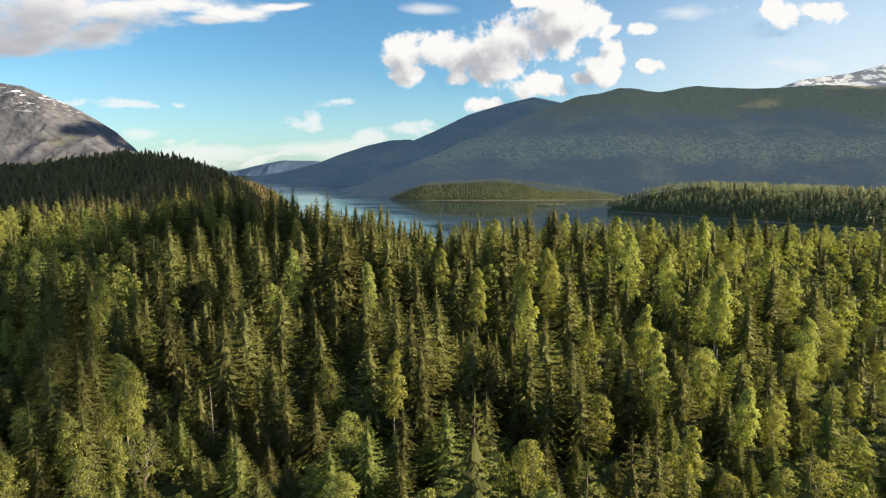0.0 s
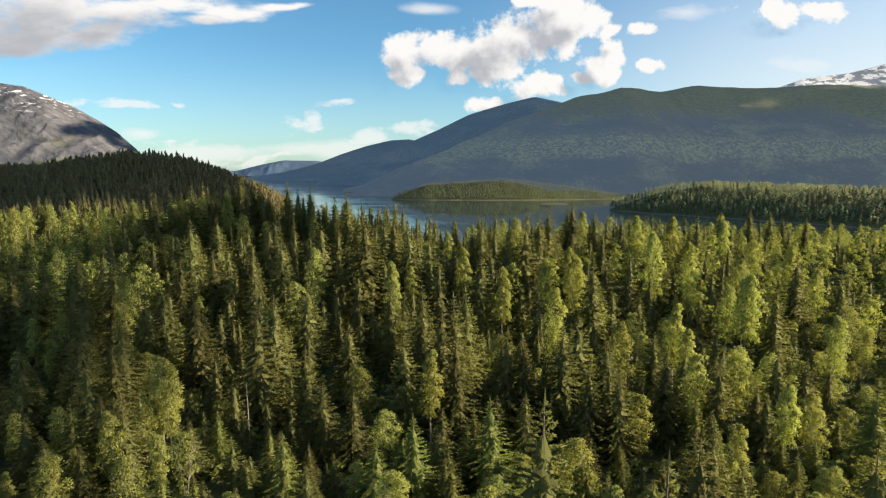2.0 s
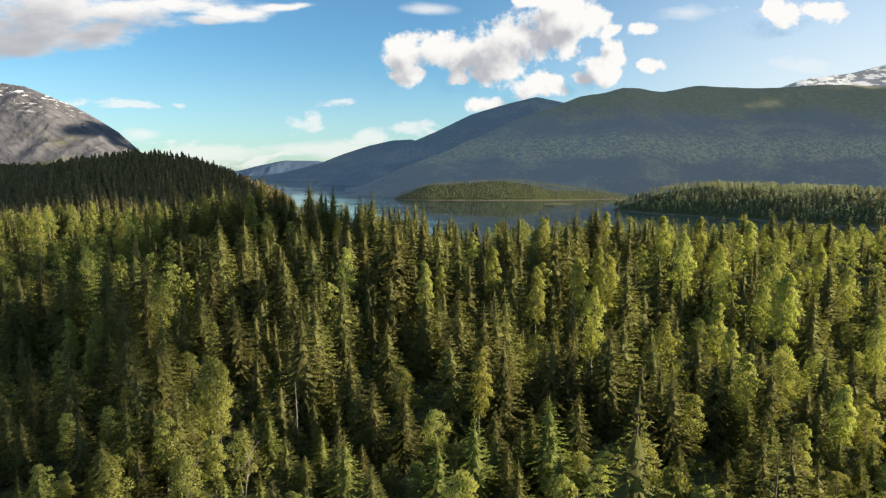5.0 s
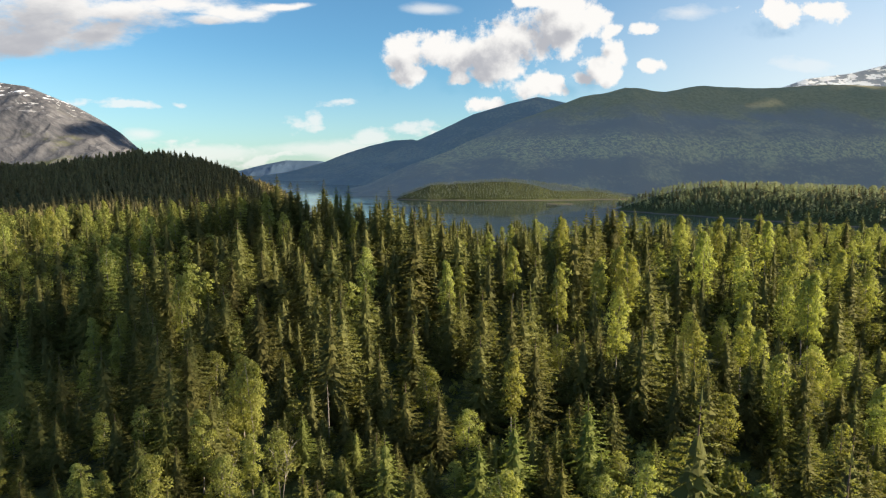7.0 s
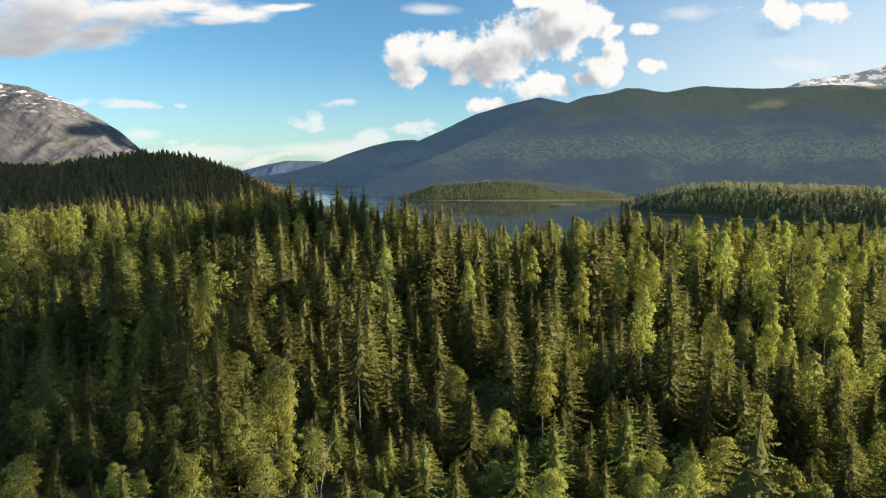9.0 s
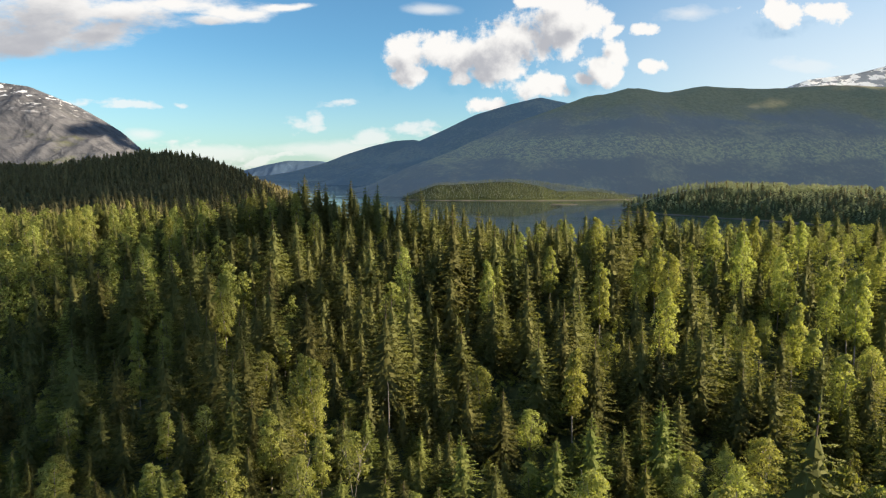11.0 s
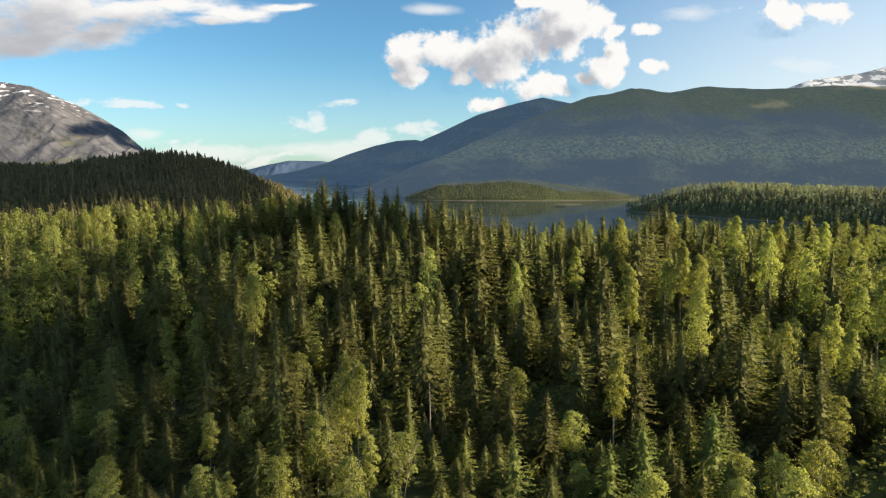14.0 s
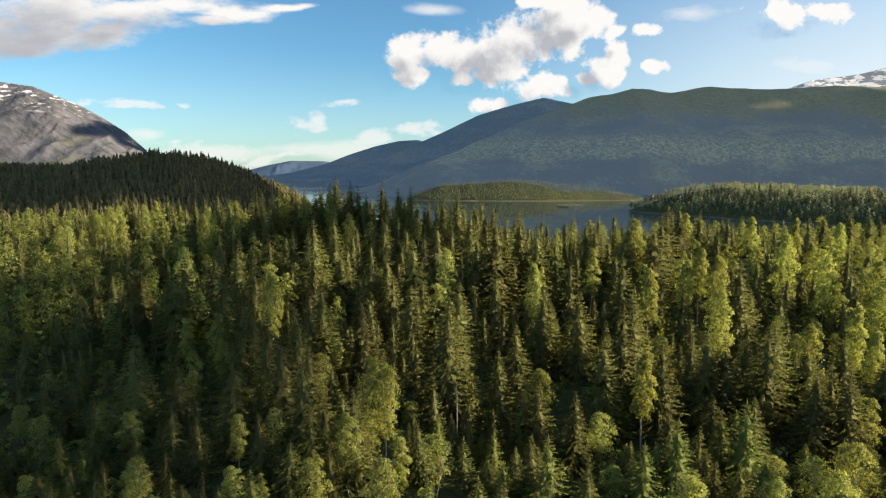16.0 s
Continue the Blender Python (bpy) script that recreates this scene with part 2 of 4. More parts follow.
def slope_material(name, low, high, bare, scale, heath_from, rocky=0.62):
    """A wooded slope far off: birch wood, heathland and bare ground in patches, with sunlit tones painted in."""
    m, n = material(name)
    p = n.add("ShaderNodeNewGeometry").outputs["Position"]
    z = n.add("ShaderNodeSeparateXYZ")
    n.link(p, z.inputs[0])
    broad = n.noise(n.vec("MULTIPLY", p, (1.0, 1.0, 2.5)), scale, 6.0, 0.6)
    fine = n.noise(p, scale * 12, 8.0, 0.78)
    crowns = n.noise(p, scale * 30, 3.0, 0.7)
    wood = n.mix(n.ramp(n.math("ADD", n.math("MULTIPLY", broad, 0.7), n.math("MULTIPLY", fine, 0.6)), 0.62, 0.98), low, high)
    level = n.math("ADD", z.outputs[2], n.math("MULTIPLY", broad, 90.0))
    # a sunlit stretch halfway up, put into the colour as paler wood
    lit_belt = n.math("MULTIPLY", n.ramp(level, 95.0, 125.0), n.ramp(level, 205.0, 165.0))
    lit_belt = n.math("MULTIPLY", lit_belt, n.ramp(n.math("ADD", fine, n.math("MULTIPLY", crowns, 0.6)), 0.72, 0.92))
    wood = n.mix(lit_belt, wood, high)
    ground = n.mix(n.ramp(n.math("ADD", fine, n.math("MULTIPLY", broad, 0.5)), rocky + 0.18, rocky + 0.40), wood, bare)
    # olive high ground, its colour lightened to look like a sunlit crest
    lit_heath = n.mix(n.ramp(fine, 0.35, 0.65), (0.200, 0.208, 0.140), (0.290, 0.280, 0.185))
    ground = n.mix(n.ramp(n.math("ADD", z.outputs[2], n.math("MULTIPLY", broad, 160.0)), heath_from, heath_from + 110.0), ground, lit_heath)
    finish(n, ground, 0.95, n.math("ADD", fine, broad), 0.45, 5.0, 0.1)
    return m


def rock_material(name, base, pale, green, snow_from, snow_amount):
    m, n = material(name)
    geo = n.add("ShaderNodeNewGeometry")
    p = geo.outputs["Position"]
    z = n.add("ShaderNodeSeparateXYZ")
    n.link(p, z.inputs[0])
    tilt = n.add("ShaderNodeVectorRotate", rotation_type="Y_AXIS")
    tilt.inputs["Angle"].default_value = radians(-32.0)
    n.link(p, tilt.inputs["Vector"])
    strata = n.noise(n.vec("MULTIPLY", tilt.outputs[0], (0.5, 1.0, 3.2)), 0.012, 10.0, 0.70)
    broad = n.noise(p, 0.0035, 5.0, 0.6)
    patch = n.noise(n.vec("MULTIPLY", p, (0.8, 0.8, 2.2)), 0.016, 6.0, 0.6)
    stone = n.mix(n.ramp(strata, 0.35, 0.68), base, pale)
    stone = n.mix(n.math("MULTIPLY", n.ramp(broad, 0.52, 0.66), n.ramp(z.outputs[2], 500.0, 120.0)), stone, green)
    height = n.ramp(z.outputs[2], snow_from - 80, snow_from + 220)
    snow = n.math("MULTIPLY", height, n.ramp(patch, snow_amount, snow_amount + 0.04))
    finish(n, n.mix(snow, stone, (0.76, 0.80, 0.88)), 0.9, n.math("ADD", strata, broad), 0.8, 16.0, 0.1)
    return m


GROUND, WATER = ground_material(), water_material()
# these three slopes have the haze of distance mixed into their base colours
HAZY_GREEN_SLOPE = slope_material("hazy_wooded_slope", (0.215, 0.232, 0.242), (0.440, 0.435, 0.290), (0.36, 0.34, 0.28), 0.006, 260.0)
HAZY_BLUE_SLOPE = slope_material("hazy_distant_wooded_slope", (0.150, 0.200, 0.235), (0.215, 0.265, 0.265), (0.23, 0.26, 0.26), 0.005, 900.0, 0.52)
HAZY_PALE_SLOPE = slope_material("hazy_farthest_wooded_slope", (0.070, 0.118, 0.195), (0.082, 0.130, 0.200), (0.09, 0.14, 0.20), 0.005, 900.0)
ROCK = rock_material("mountain_rock", (0.060, 0.065, 0.080), (0.126, 0.130, 0.148), (0.09, 0.10, 0.05), 400.0, 0.575)
# light blue rock: the bluish shade on the far top is painted in
BLUE_SHADED_SNOW_ROCK = rock_material("blue_shaded_snowy_rock", (0.200, 0.240, 0.310), (0.26, 0.30, 0.37), (0.10, 0.12, 0.11), 420.0, 0.47)


# ---- the land ----


def smooth(t):
    t = np.clip(t, 0.0, 1.0)
    return t * t * (3 - 2 * t)


def bump(x, y, cx, cy, rx, ry):
    return np.exp(-(((x - cx) / rx) ** 2 + ((y - cy) / ry) ** 2))


def wave(x, y, size, seed):
    """Cheap rolling relief from a few crossed sines."""
    rng = np.random.RandomState(seed)
    total = 0.0
    for k in range(7):
        a, ph, s = rng.uniform(0, math.tau), rng.uniform(0, math.tau), size * rng.uniform(0.5, 1.6)
        total = total + np.sin((x * math.cos(a) + y * math.sin(a)) / s * 2.2 + ph)
    return total / 4.0


def land(x, y):
    """Height of the ground: a wooded bank that climbs to a crest, a hill beyond, the lake's basin and its low points."""
    x, y = np.asarray(x, float), np.asarray(y, float)
    crest = 0.62 + 0.45 * bump(x, 0 * y, -45, 0, 55, 1) + 0.26 * bump(x, 0 * y, -130, 0, 50, 1) + 0.24 * smooth((x + 5) / 25)
    z = -1.5 + 14.5 * smooth((y - 55) / 105) * crest
    z = z - 8.0 * smooth((-x - 42) / 50) * smooth((112 - y) / 50) - 8 * smooth((30 - y) / 120)
    z = z - 6.5 * np.exp(-((y - 110) / 32) ** 2) - 5.0 * bump(x, y, -105, 145, 45, 45)
    z = z - 3.0 * bump(x, y, -19, 84, 10, 17) - 2.5 * bump(x, y, -40, 52, 14, 13)
    left = smooth((-x - 60 - 0.12 * y) / 160)
    z = z - (1 - left) * 85.0 * smooth((y - 165 + 22 * smooth((x + 45) / 45)) / 260) - left * 26.0 * smooth((y - 190) / 160)
    z = z + left * (1 - smooth((y - 900) / 500)) * 22.0 * smooth((y - 330) / 200)
    z = z + 34.0 * bump(x, y, -365, 720, 95, 150) + 26.0 * bump(x, y, -620, 740, 200, 200)
    z = z - left * 90 * smooth((y - 950) / 700) * smooth((x + 1500) / 700)
    # the wooded point across the lake, then the near shore that runs back to a spit
    z = z + 58.0 * bump(x, y, 110, 1390, 150, 75) + 50.0 * bump(x, y, 330, 1400, 200, 70) + 43.0 * bump(x, y, -60, 1385, 110, 50) + 38.0 * bump(x, y, 225, 1190, 120, 40)
    inland = 0.812 * (x - 300) + 0.583 * (y - 918)
    east = smooth((x - 215) / 80) * smooth((y - 430) / 160) * (1 - smooth((y - 985) / 170) * (1 - smooth((x - 520) / 260)))
    z = z + east * (32.0 * smooth((inland + 30) / 45) + 42.0 * smooth((inland - 12) / 120) - 45.0 * smooth((inland - 165) / 170))
    z = z + 60.0 * smooth((y - 1750) / 600) * smooth((x + 300) / 400)
    z = z + 0.9 * wave(x, y, 26, 3) + 2.5 * wave(x, y, 140, 5) * smooth((np.hypot(x, y) - 150) / 300)
    return z


def mesh_from(name, verts, faces, mats):
    me = bpy.data.meshes.new(name)
    verts = np.asarray(verts, np.float32)
    faces = np.asarray(faces, np.int32)
    k = faces.shape[1]
    me.vertices.add(len(verts))
    me.vertices.foreach_set("co", verts.ravel())
    me.loops.add(faces.size)
    me.loops.foreach_set("vertex_index", faces.ravel())
    me.polygons.add(len(faces))
    me.polygons.foreach_set("loop_start", np.arange(0, faces.size, k, dtype=np.int32))
    me.update(calc_edges=True)
    me.validate(clean_customdata=False)
    for m in mats:
        me.materials.append(m)
    return me


def shade_smooth(me):
    me.polygons.foreach_set("use_smooth", np.ones(len(me.polygons), bool))


def grid_faces(rows, cols, closed=False):
    i, j = np.meshgrid(np.arange(rows - 1), np.arange(cols if closed else cols - 1), indexing="ij")
    a, b = i * cols + j, i * cols + (j + 1) % cols
    return np.stack([a, b, b + cols, a + cols], -1).reshape(-1, 4)


def build_ground():
    radius = np.concatenate([[0.5], np.geomspace(6, 4900, 150)])
    fore = np.linspace(-48, 48, 241)
    back = np.linspace(48, 312, 60)[1:-1]
    angle = np.radians(np.concatenate([fore, back]))
    r, a = np.meshgrid(radius, angle, indexing="ij")
    x, y = -15 + r * np.sin(a), r * np.cos(a)
    z = land(x, y)
    me = mesh_from("ground", np.stack([x, y, z], -1).reshape(-1, 3), grid_faces(len(radius), len(angle), True)[:, ::-1], [GROUND])
    shade_smooth(me)
    return tagged(new("ground", me), "mossy green forest floor sloping down to the lake", "ground", kind="structure")


build_ground()


def build_lake():
    n = 40
    x, y = np.meshgrid(np.linspace(-1800, 2600, n), np.linspace(260, 4800, n), indexing="ij")
    me = mesh_from("lake", np.stack([x, y, 0 * x + LAKE], -1).reshape(-1, 3), grid_faces(n, n)[:, ::-1], [WATER])
    return tagged(new("lake", me), "calm dark blue lake reflecting the mountains", "lake", kind="structure")


build_lake()


def ridge(name, crest, front, back, mat, label, relief, seed, foot=-70.0, rows=70, cols=200, power=1.25, gullies=1.0):
    """A mountain along a crest line: slopes fall to front and back, broken by gullies and spurs."""
    pts = np.array(crest, float)
    s = np.linspace(0, len(pts) - 1, cols)
    base = np.stack([np.interp(s, np.arange(len(pts)), pts[:, k]) for k in range(3)], -1)
    for _ in range(2):
        base[1:-1] = 0.25 * base[:-2] + 0.5 * base[1:-1] + 0.25 * base[2:]
    verts = []
    t_all = np.concatenate([np.linspace(1, 0, rows) ** 1.15 * -1, np.linspace(0, 1, rows // 3)[1:]])
    for t in t_all:
        for cx, cy, cz in base:
            away = abs(t)
            d = front if t < 0 else back
            out = Vector((cx, cy, 0)).normalized()
            x, y = cx + out.x * d * (1 if t > 0 else -1) * away, cy + out.y * d * (1 if t > 0 else -1) * away
            fall = 1 - away ** (1 / power) if t < 0 else 1 - away
            n1 = noise.fractal(Vector((x / 420, y / 420, seed)), 1.0, 2.1, 5)
            n2 = noise.ridged_multi_fractal(Vector((x / 300 * gullies, y / 700, seed + 5.0)), 0.9, 2.0, 5, 1.0, 2.0) - 1.0
            amp = relief * min(1.0, away * 5 + 0.06) * (1 - away ** 3)
            z = foot + (cz - foot) * fall + amp * (0.7 * n1 + 0.45 * n2)
            verts.append((x, y, min(z, cz + (z - cz) * 0.3) if z > cz else z))
    me = mesh_from(name, verts, grid_faces(len(t_all), cols), [mat])
    shade_smooth(me)
    return tagged(new(name, me), label, "mountain", kind="structure")


ridge("mountain_green", [(-432, 2000, -55), (-284, 2050, -28), (-173, 2150, 31), (34, 2250, 112), (259, 2350, 219), (490, 2400, 296), (737, 2400, 349), (891, 2450, 342), (1050, 2500, 371), (1333, 2500, 362), (1567, 2500, 380), (1845, 2500, 369), (2272, 2500, 380), (2871, 2500, 312)], 800, 900, HAZY_GREEN_SLOPE, "broad green mountainside with birch woods in cloud shade, haze and sunlit patches coloured in", 42, 1.0, power=0.72)
ridge("mountain_peak", [(-822, 3000, -98), (-705, 3000, -55), (-608, 3100, -23), (-441, 3200, 61), (-265, 3300, 146), (-45, 3400, 248), (148, 3400, 340), (341, 3400, 397), (516, 3400, 437), (714, 3500, 411), (1049, 3500, 310), (1773, 3600, 166)], 900, 700, HAZY_BLUE_SLOPE, "wooded mountain falling steeply to the lake, blue-green with haze", 55, 2.0)
ridge("mountain_far", [(-1361, 4000, -27), (-1090, 4000, 11), (-869, 4050, 69), (-721, 4100, 131), (-537, 4200, 197), (-376, 4200, 232), (-236, 4200, 240), (66, 4300, 152), (890, 4300, 71)], 700, 400, HAZY_BLUE_SLOPE, "hazy blue mountain along the far lake shore", 30, 3.0, rows=50, cols=140)
ridge("mountain_farthest", [(-1959, 4700, -6), (-1624, 4650, 21), (-1444, 4650, 65), (-1264, 4650, 100), (-997, 4650, 96), (-642, 4650, 30)], 300, 200, HAZY_PALE_SLOPE, "ridge at the end of the lake, pale blue with haze", 30, 4.0, rows=30, cols=100)
ridge("mountain_snowy", [(2147, 4400, 483), (2469, 4400, 625), (2630, 4400, 681), (2957, 4400, 722), (3231, 4400, 789), (3766, 4400, 865), (4291, 4300, 788), (4811, 4200, 579)], 900, 300, BLUE_SHADED_SNOW_ROCK, "bare mountain top streaked with old snow, blue shade in its rock colour", 60, 5.0, rows=60, cols=160)
ridge("mountain_rocky", [(-4845, 4000, 516), (-4166, 4100, 715), (-3681, 4200, 702), (-3171, 4300, 643), (-3011, 4300, 620), (-2875, 4300, 564), (-2690, 4350, 478), (-2533, 4350, 390), (-2423, 4400, 304), (-2285, 4400, 180), (-2194, 4450, 30)], 1500, 300, ROCK, "grey bare rock mountain with small snow patches", 60, 6.0, rows=100, cols=220, power=1.0)


# ---- unseen clouds added beside the view, whose shade lies on the land ----
CLOUD_WHITE, cn = material("cloud_white")
finish(cn, cn.mix(cn.noise(cn.add("ShaderNodeTexCoord").outputs["Object"], 0.01, 4.0), (0.78, 0.79, 0.82), (0.9, 0.9, 0.9)), 1.0)


def shade_cloud(shaded, size, altitude, seed, puffs=46):
    """An unseen field of broken cumulus, added to shade an oval of ground round a point."""
    target = Vector(shaded)
    c = target + to_sun * ((altitude - target.z) / to_sun.z)
    rs = np.random.RandomState(seed)
    rings, turns = 5, 10
    faces = grid_faces(rings + 1, turns, True)
    verts, quads = [], []
    for k in range(puffs):
        d, a0 = rs.uniform() ** 0.62, rs.uniform(0, math.tau)
        px, py = d * math.cos(a0) * size[0], d * math.sin(a0) * size[1]
        rad = min(size) * rs.uniform(0.16, 0.34) * (1.15 - 0.55 * d)
        base = len(verts)
        for i in range(rings + 1):
            lat = math.pi * (i / rings - 0.5)
            for j in range(turns):
                a = math.tau * j / turns
                q = rad * (1 + 0.3 * noise.noise(Vector((math.cos(a) * 1.5 + k, math.sin(a) * 1.5, lat * 1.5))))
                lift = math.sin(lat)
                verts.append((c.x + px + q * 1.3 * math.cos(lat) * math.cos(a), c.y + py + q * 1.3 * math.cos(lat) * math.sin(a), c.z + q * lift * (0.7 if lift > 0 else 0.2)))
        quads.append(faces + base)
    me = mesh_from("cloud", verts, np.concatenate(quads), [CLOUD_WHITE])
    shade_smooth(me)
    return tagged(new("cloud", me), "unseen broken cumulus cloud added to shade the land", "cloud", kind="structure")


shade_cloud((-440, 690, 20), (380, 330), 1100, 1, 56)
# added in place of the shade from taller trees, low on the left
shade_cloud((-143, 60, 0), (82, 58), 320, 2, 190)
# a few added puffs that dim the left of the crest
shade_cloud((-98, 146, 5), (58, 40), 320, 21, 5)
shade_cloud((400, 2230, 160), (420, 220), 1500, 12, 140)
shade_cloud((-360, 2450, 20), (430, 330), 1500, 13, 95)
shade_cloud((300, 3180, 100), (880, 500), 1500, 9, 150)
shade_cloud((-650, 4000, 50), (700, 460), 1500, 10, 150)
shade_cloud((250, 1830, 30), (760, 320), 1500, 3, 190)
shade_cloud((1250, 1900, 120), (760, 430), 1500, 5, 190)
shade_cloud((900, 2370, 220), (1050, 230), 1500, 8, 170)
shade_cloud((-2330, 4230, 240), (420, 460), 1900, 7, 34)


# ---- trees ----
def tube(path, radii, sides=6):
    """Vertices and quads of a tapered limb along a path."""
    verts, faces = [], []
    for k, (p, r) in enumerate(zip(path, radii)):
        for i in range(sides):
            a = math.tau * i / sides
            verts.append((p[0] + r * math.cos(a), p[1] + r * math.sin(a), p[2]))
    for k in range(len(path) - 1):
        for i in range(sides):
            j = (i + 1) % sides
            faces.append((k * sides + i, k * sides + j, (k + 1) * sides + j, (k + 1) * sides + i))
    return verts, faces


def unit(v):
    return v / (np.linalg.norm(v) + 1e-9)


def with_normals(tri, outward, jitter, rng):
    """Turns every blade's face outwards and gives it the soft normal of the bough that it belongs to."""
    mid = tri.mean(1)
    n = outward(mid)
    n = n / (np.linalg.norm(n, axis=1, keepdims=True) + 1e-9) + rng.normal(size=n.shape) * jitter
    n /= np.linalg.norm(n, axis=1, keepdims=True)
    face = np.cross(tri[:, 1] - tri[:, 0], tri[:, 2] - tri[:, 0])
    flip = (face * n).sum(1) < 0
    tri[flip] = tri[flip][:, ::-1]
    return tri, n


def spruce_crown(rng, h, r, whorls, per, tufts, blades, size, low=0.08, gap=0.0, core=0.62, tiers=14, sides=10):
    """Triangles of a spruce crown of height h: whorls of drooping boughs, each clad in tufts of needled twigs."""
    tri = []
    for i in range(whorls):
        f = max(0.0, (i + rng.uniform(-0.35, 0.35)) / whorls)
        z0 = h * (low + (0.985 - low) * f)
        reach = 1.30 * r * ((1 - f) ** 0.95) * (0.65 + 0.35 * min(1, f * 6 + 0.3)) + 0.05
        turn = rng.uniform(0, math.tau)
        number = max(3, int(round(per * (0.45 + 0.95 * (1 - f)))))
        lump = rng.uniform(0.90, 1.08)
        for j in range(number):
            if rng.uniform() < gap:
                continue
            a = turn + math.tau * j / number + rng.uniform(-0.4, 0.4)
            length = reach * rng.uniform(0.78, 1.08) * lump
            droop = length * (0.30 * (1 - f) - 0.14) * rng.uniform(0.6, 1.3)
            out = np.array((math.cos(a), math.sin(a), 0.0))
            count = max(1, int(round(tufts * (0.50 + 0.95 * length / r))))
            for k in range(count):
                t = 0.34 + 0.70 * ((k + rng.uniform(0.3, 1.0)) / count) ** 0.85
                p = np.array((0, 0, z0)) + out * (length * t) + np.array((0, 0, -droop * t ** 1.3 + 0.12 * droop * t ** 4))
                scale = size * (0.5 + 0.5 * (1 - f)) * rng.uniform(0.75, 1.25)
                for _ in range(blades):
                    way = unit(out * 0.9 + rng.normal(size=3) * (0.55, 0.55, 0.35) + np.array((0, 0, -0.10 + 0.4 * (f > 0.85))))
                    across = unit(np.cross(way, rng.normal(size=3)))
                    tri.append((p - way * scale * 0.5 + across * scale * 0.30, p - way * scale * 0.5 - across * scale * 0.30, p + way * scale * 0.95))
    # the dense inner boughs: overlapping tiers with ragged, hanging rims
    for i in range(tiers):
        f = i / tiers
        zt = h * (low + 0.03 + (0.80 - low) * f)
        g = 0.83 * f
        wide = core * (1.25 * r * ((1 - g) ** 0.97) * (0.65 + 0.35 * min(1, g * 6 + 0.3)) + 0.05)
        rise = 1.25 * h * (0.80 - low) / tiers
        turn = rng.uniform(0, math.tau)
        rim, neck = [], []
        for j in range(sides):
            a = turn + math.tau * j / sides
            q = wide * (1.2 if j % 2 else 0.62) * rng.uniform(0.75, 1.25)
            rim.append(np.array((q * math.cos(a), q * math.sin(a), zt - 0.45 * q * (1 - f) * rng.uniform(0.5, 1.5))))
            neck.append(np.array((0.25 * wide * math.cos(a), 0.25 * wide * math.sin(a), zt + rise)))
        for j in range(sides):
            k = (j + 1) % sides
            tri += [(rim[j], rim[k], neck[j]), (rim[k], neck[k], neck[j])]
    for j in range(3):
        a = math.tau * j / 3
        tri.append((np.array((0, 0, h + 0.25)), np.array((0.07 * math.cos(a), 0.07 * math.sin(a), h - 0.5)), np.array((0.07 * math.cos(a + 2), 0.07 * math.sin(a + 2), h - 0.5))))
    return with_normals(np.array(tri).reshape(-1, 3, 3), lambda c: np.stack([c[:, 0], c[:, 1], 0.35 * np.hypot(c[:, 0], c[:, 1]) + 0.1], -1), 0.38, rng)


def birch_crown(rng, h, r, lobes, leaves, size, low=0.3):
    """Small leaf blades gathered in uneven lobes, with gaps between them."""
    tri, centres = [], []
    for i in range(lobes):
        f = (i + 0.5) / lobes
        zc = h * (low + (0.93 - low) * f)
        span = r * (math.sin(math.pi * min(1, 0.18 + 0.78 * f)) ** 0.8)
        a = i * 2.4 + rng.uniform(-0.5, 0.5)
        d = span * rng.uniform(0.25, 0.80)
        c = np.array((d * math.cos(a), d * math.sin(a), zc))
        rad = np.array((1, 1, 0.95)) * (0.26 * r + 0.30 * span) * rng.uniform(0.6, 1.2)
        for k in range(leaves):
            v = unit(rng.normal(size=3))
            v[2] = abs(v[2]) * 1.15 - 0.30
            p = c + v * rad * rng.uniform(0.6, 1.1)
            n = unit(v + rng.normal(size=3) * 0.8)
            t1 = unit(np.cross(n, rng.normal(size=3)))
            t2 = np.cross(n, t1)
            s = size * rng.uniform(0.55, 1.3)
            tri.append((p - t1 * s - t2 * s * 0.5, p + t1 * s - t2 * s * 0.6, p + t2 * s * 1.1))
            centres.append(c)
    heart = np.array(centres)
    axis = np.array((0, 0, h * (low + 0.4 * (1 - low))))
    return with_normals(np.array(tri).reshape(-1, 3, 3), lambda m: 0.65 * (m - heart) / (0.4 * r) + 0.5 * (m - axis) / r + (0, 0, 0.15), 0.38, rng)


def crown_mesh(name, tri, normals, mat):
    me = mesh_from(name, tri.reshape(-1, 3), np.arange(len(tri) * 3).reshape(-1, 3), [mat])
    shade_smooth(me)
    me.normals_split_custom_set_from_vertices(np.repeat(normals, 3, 0).astype(np.float32))
    return me


def plain_mesh(name, verts, faces, mat):
    me = mesh_from(name, verts, faces, [mat])
    shade_smooth(me)
    return me


def part(name, mesh, parent, label=""):
    ob = new(name, mesh)
    ob.parent = parent
    return tagged(ob, label)


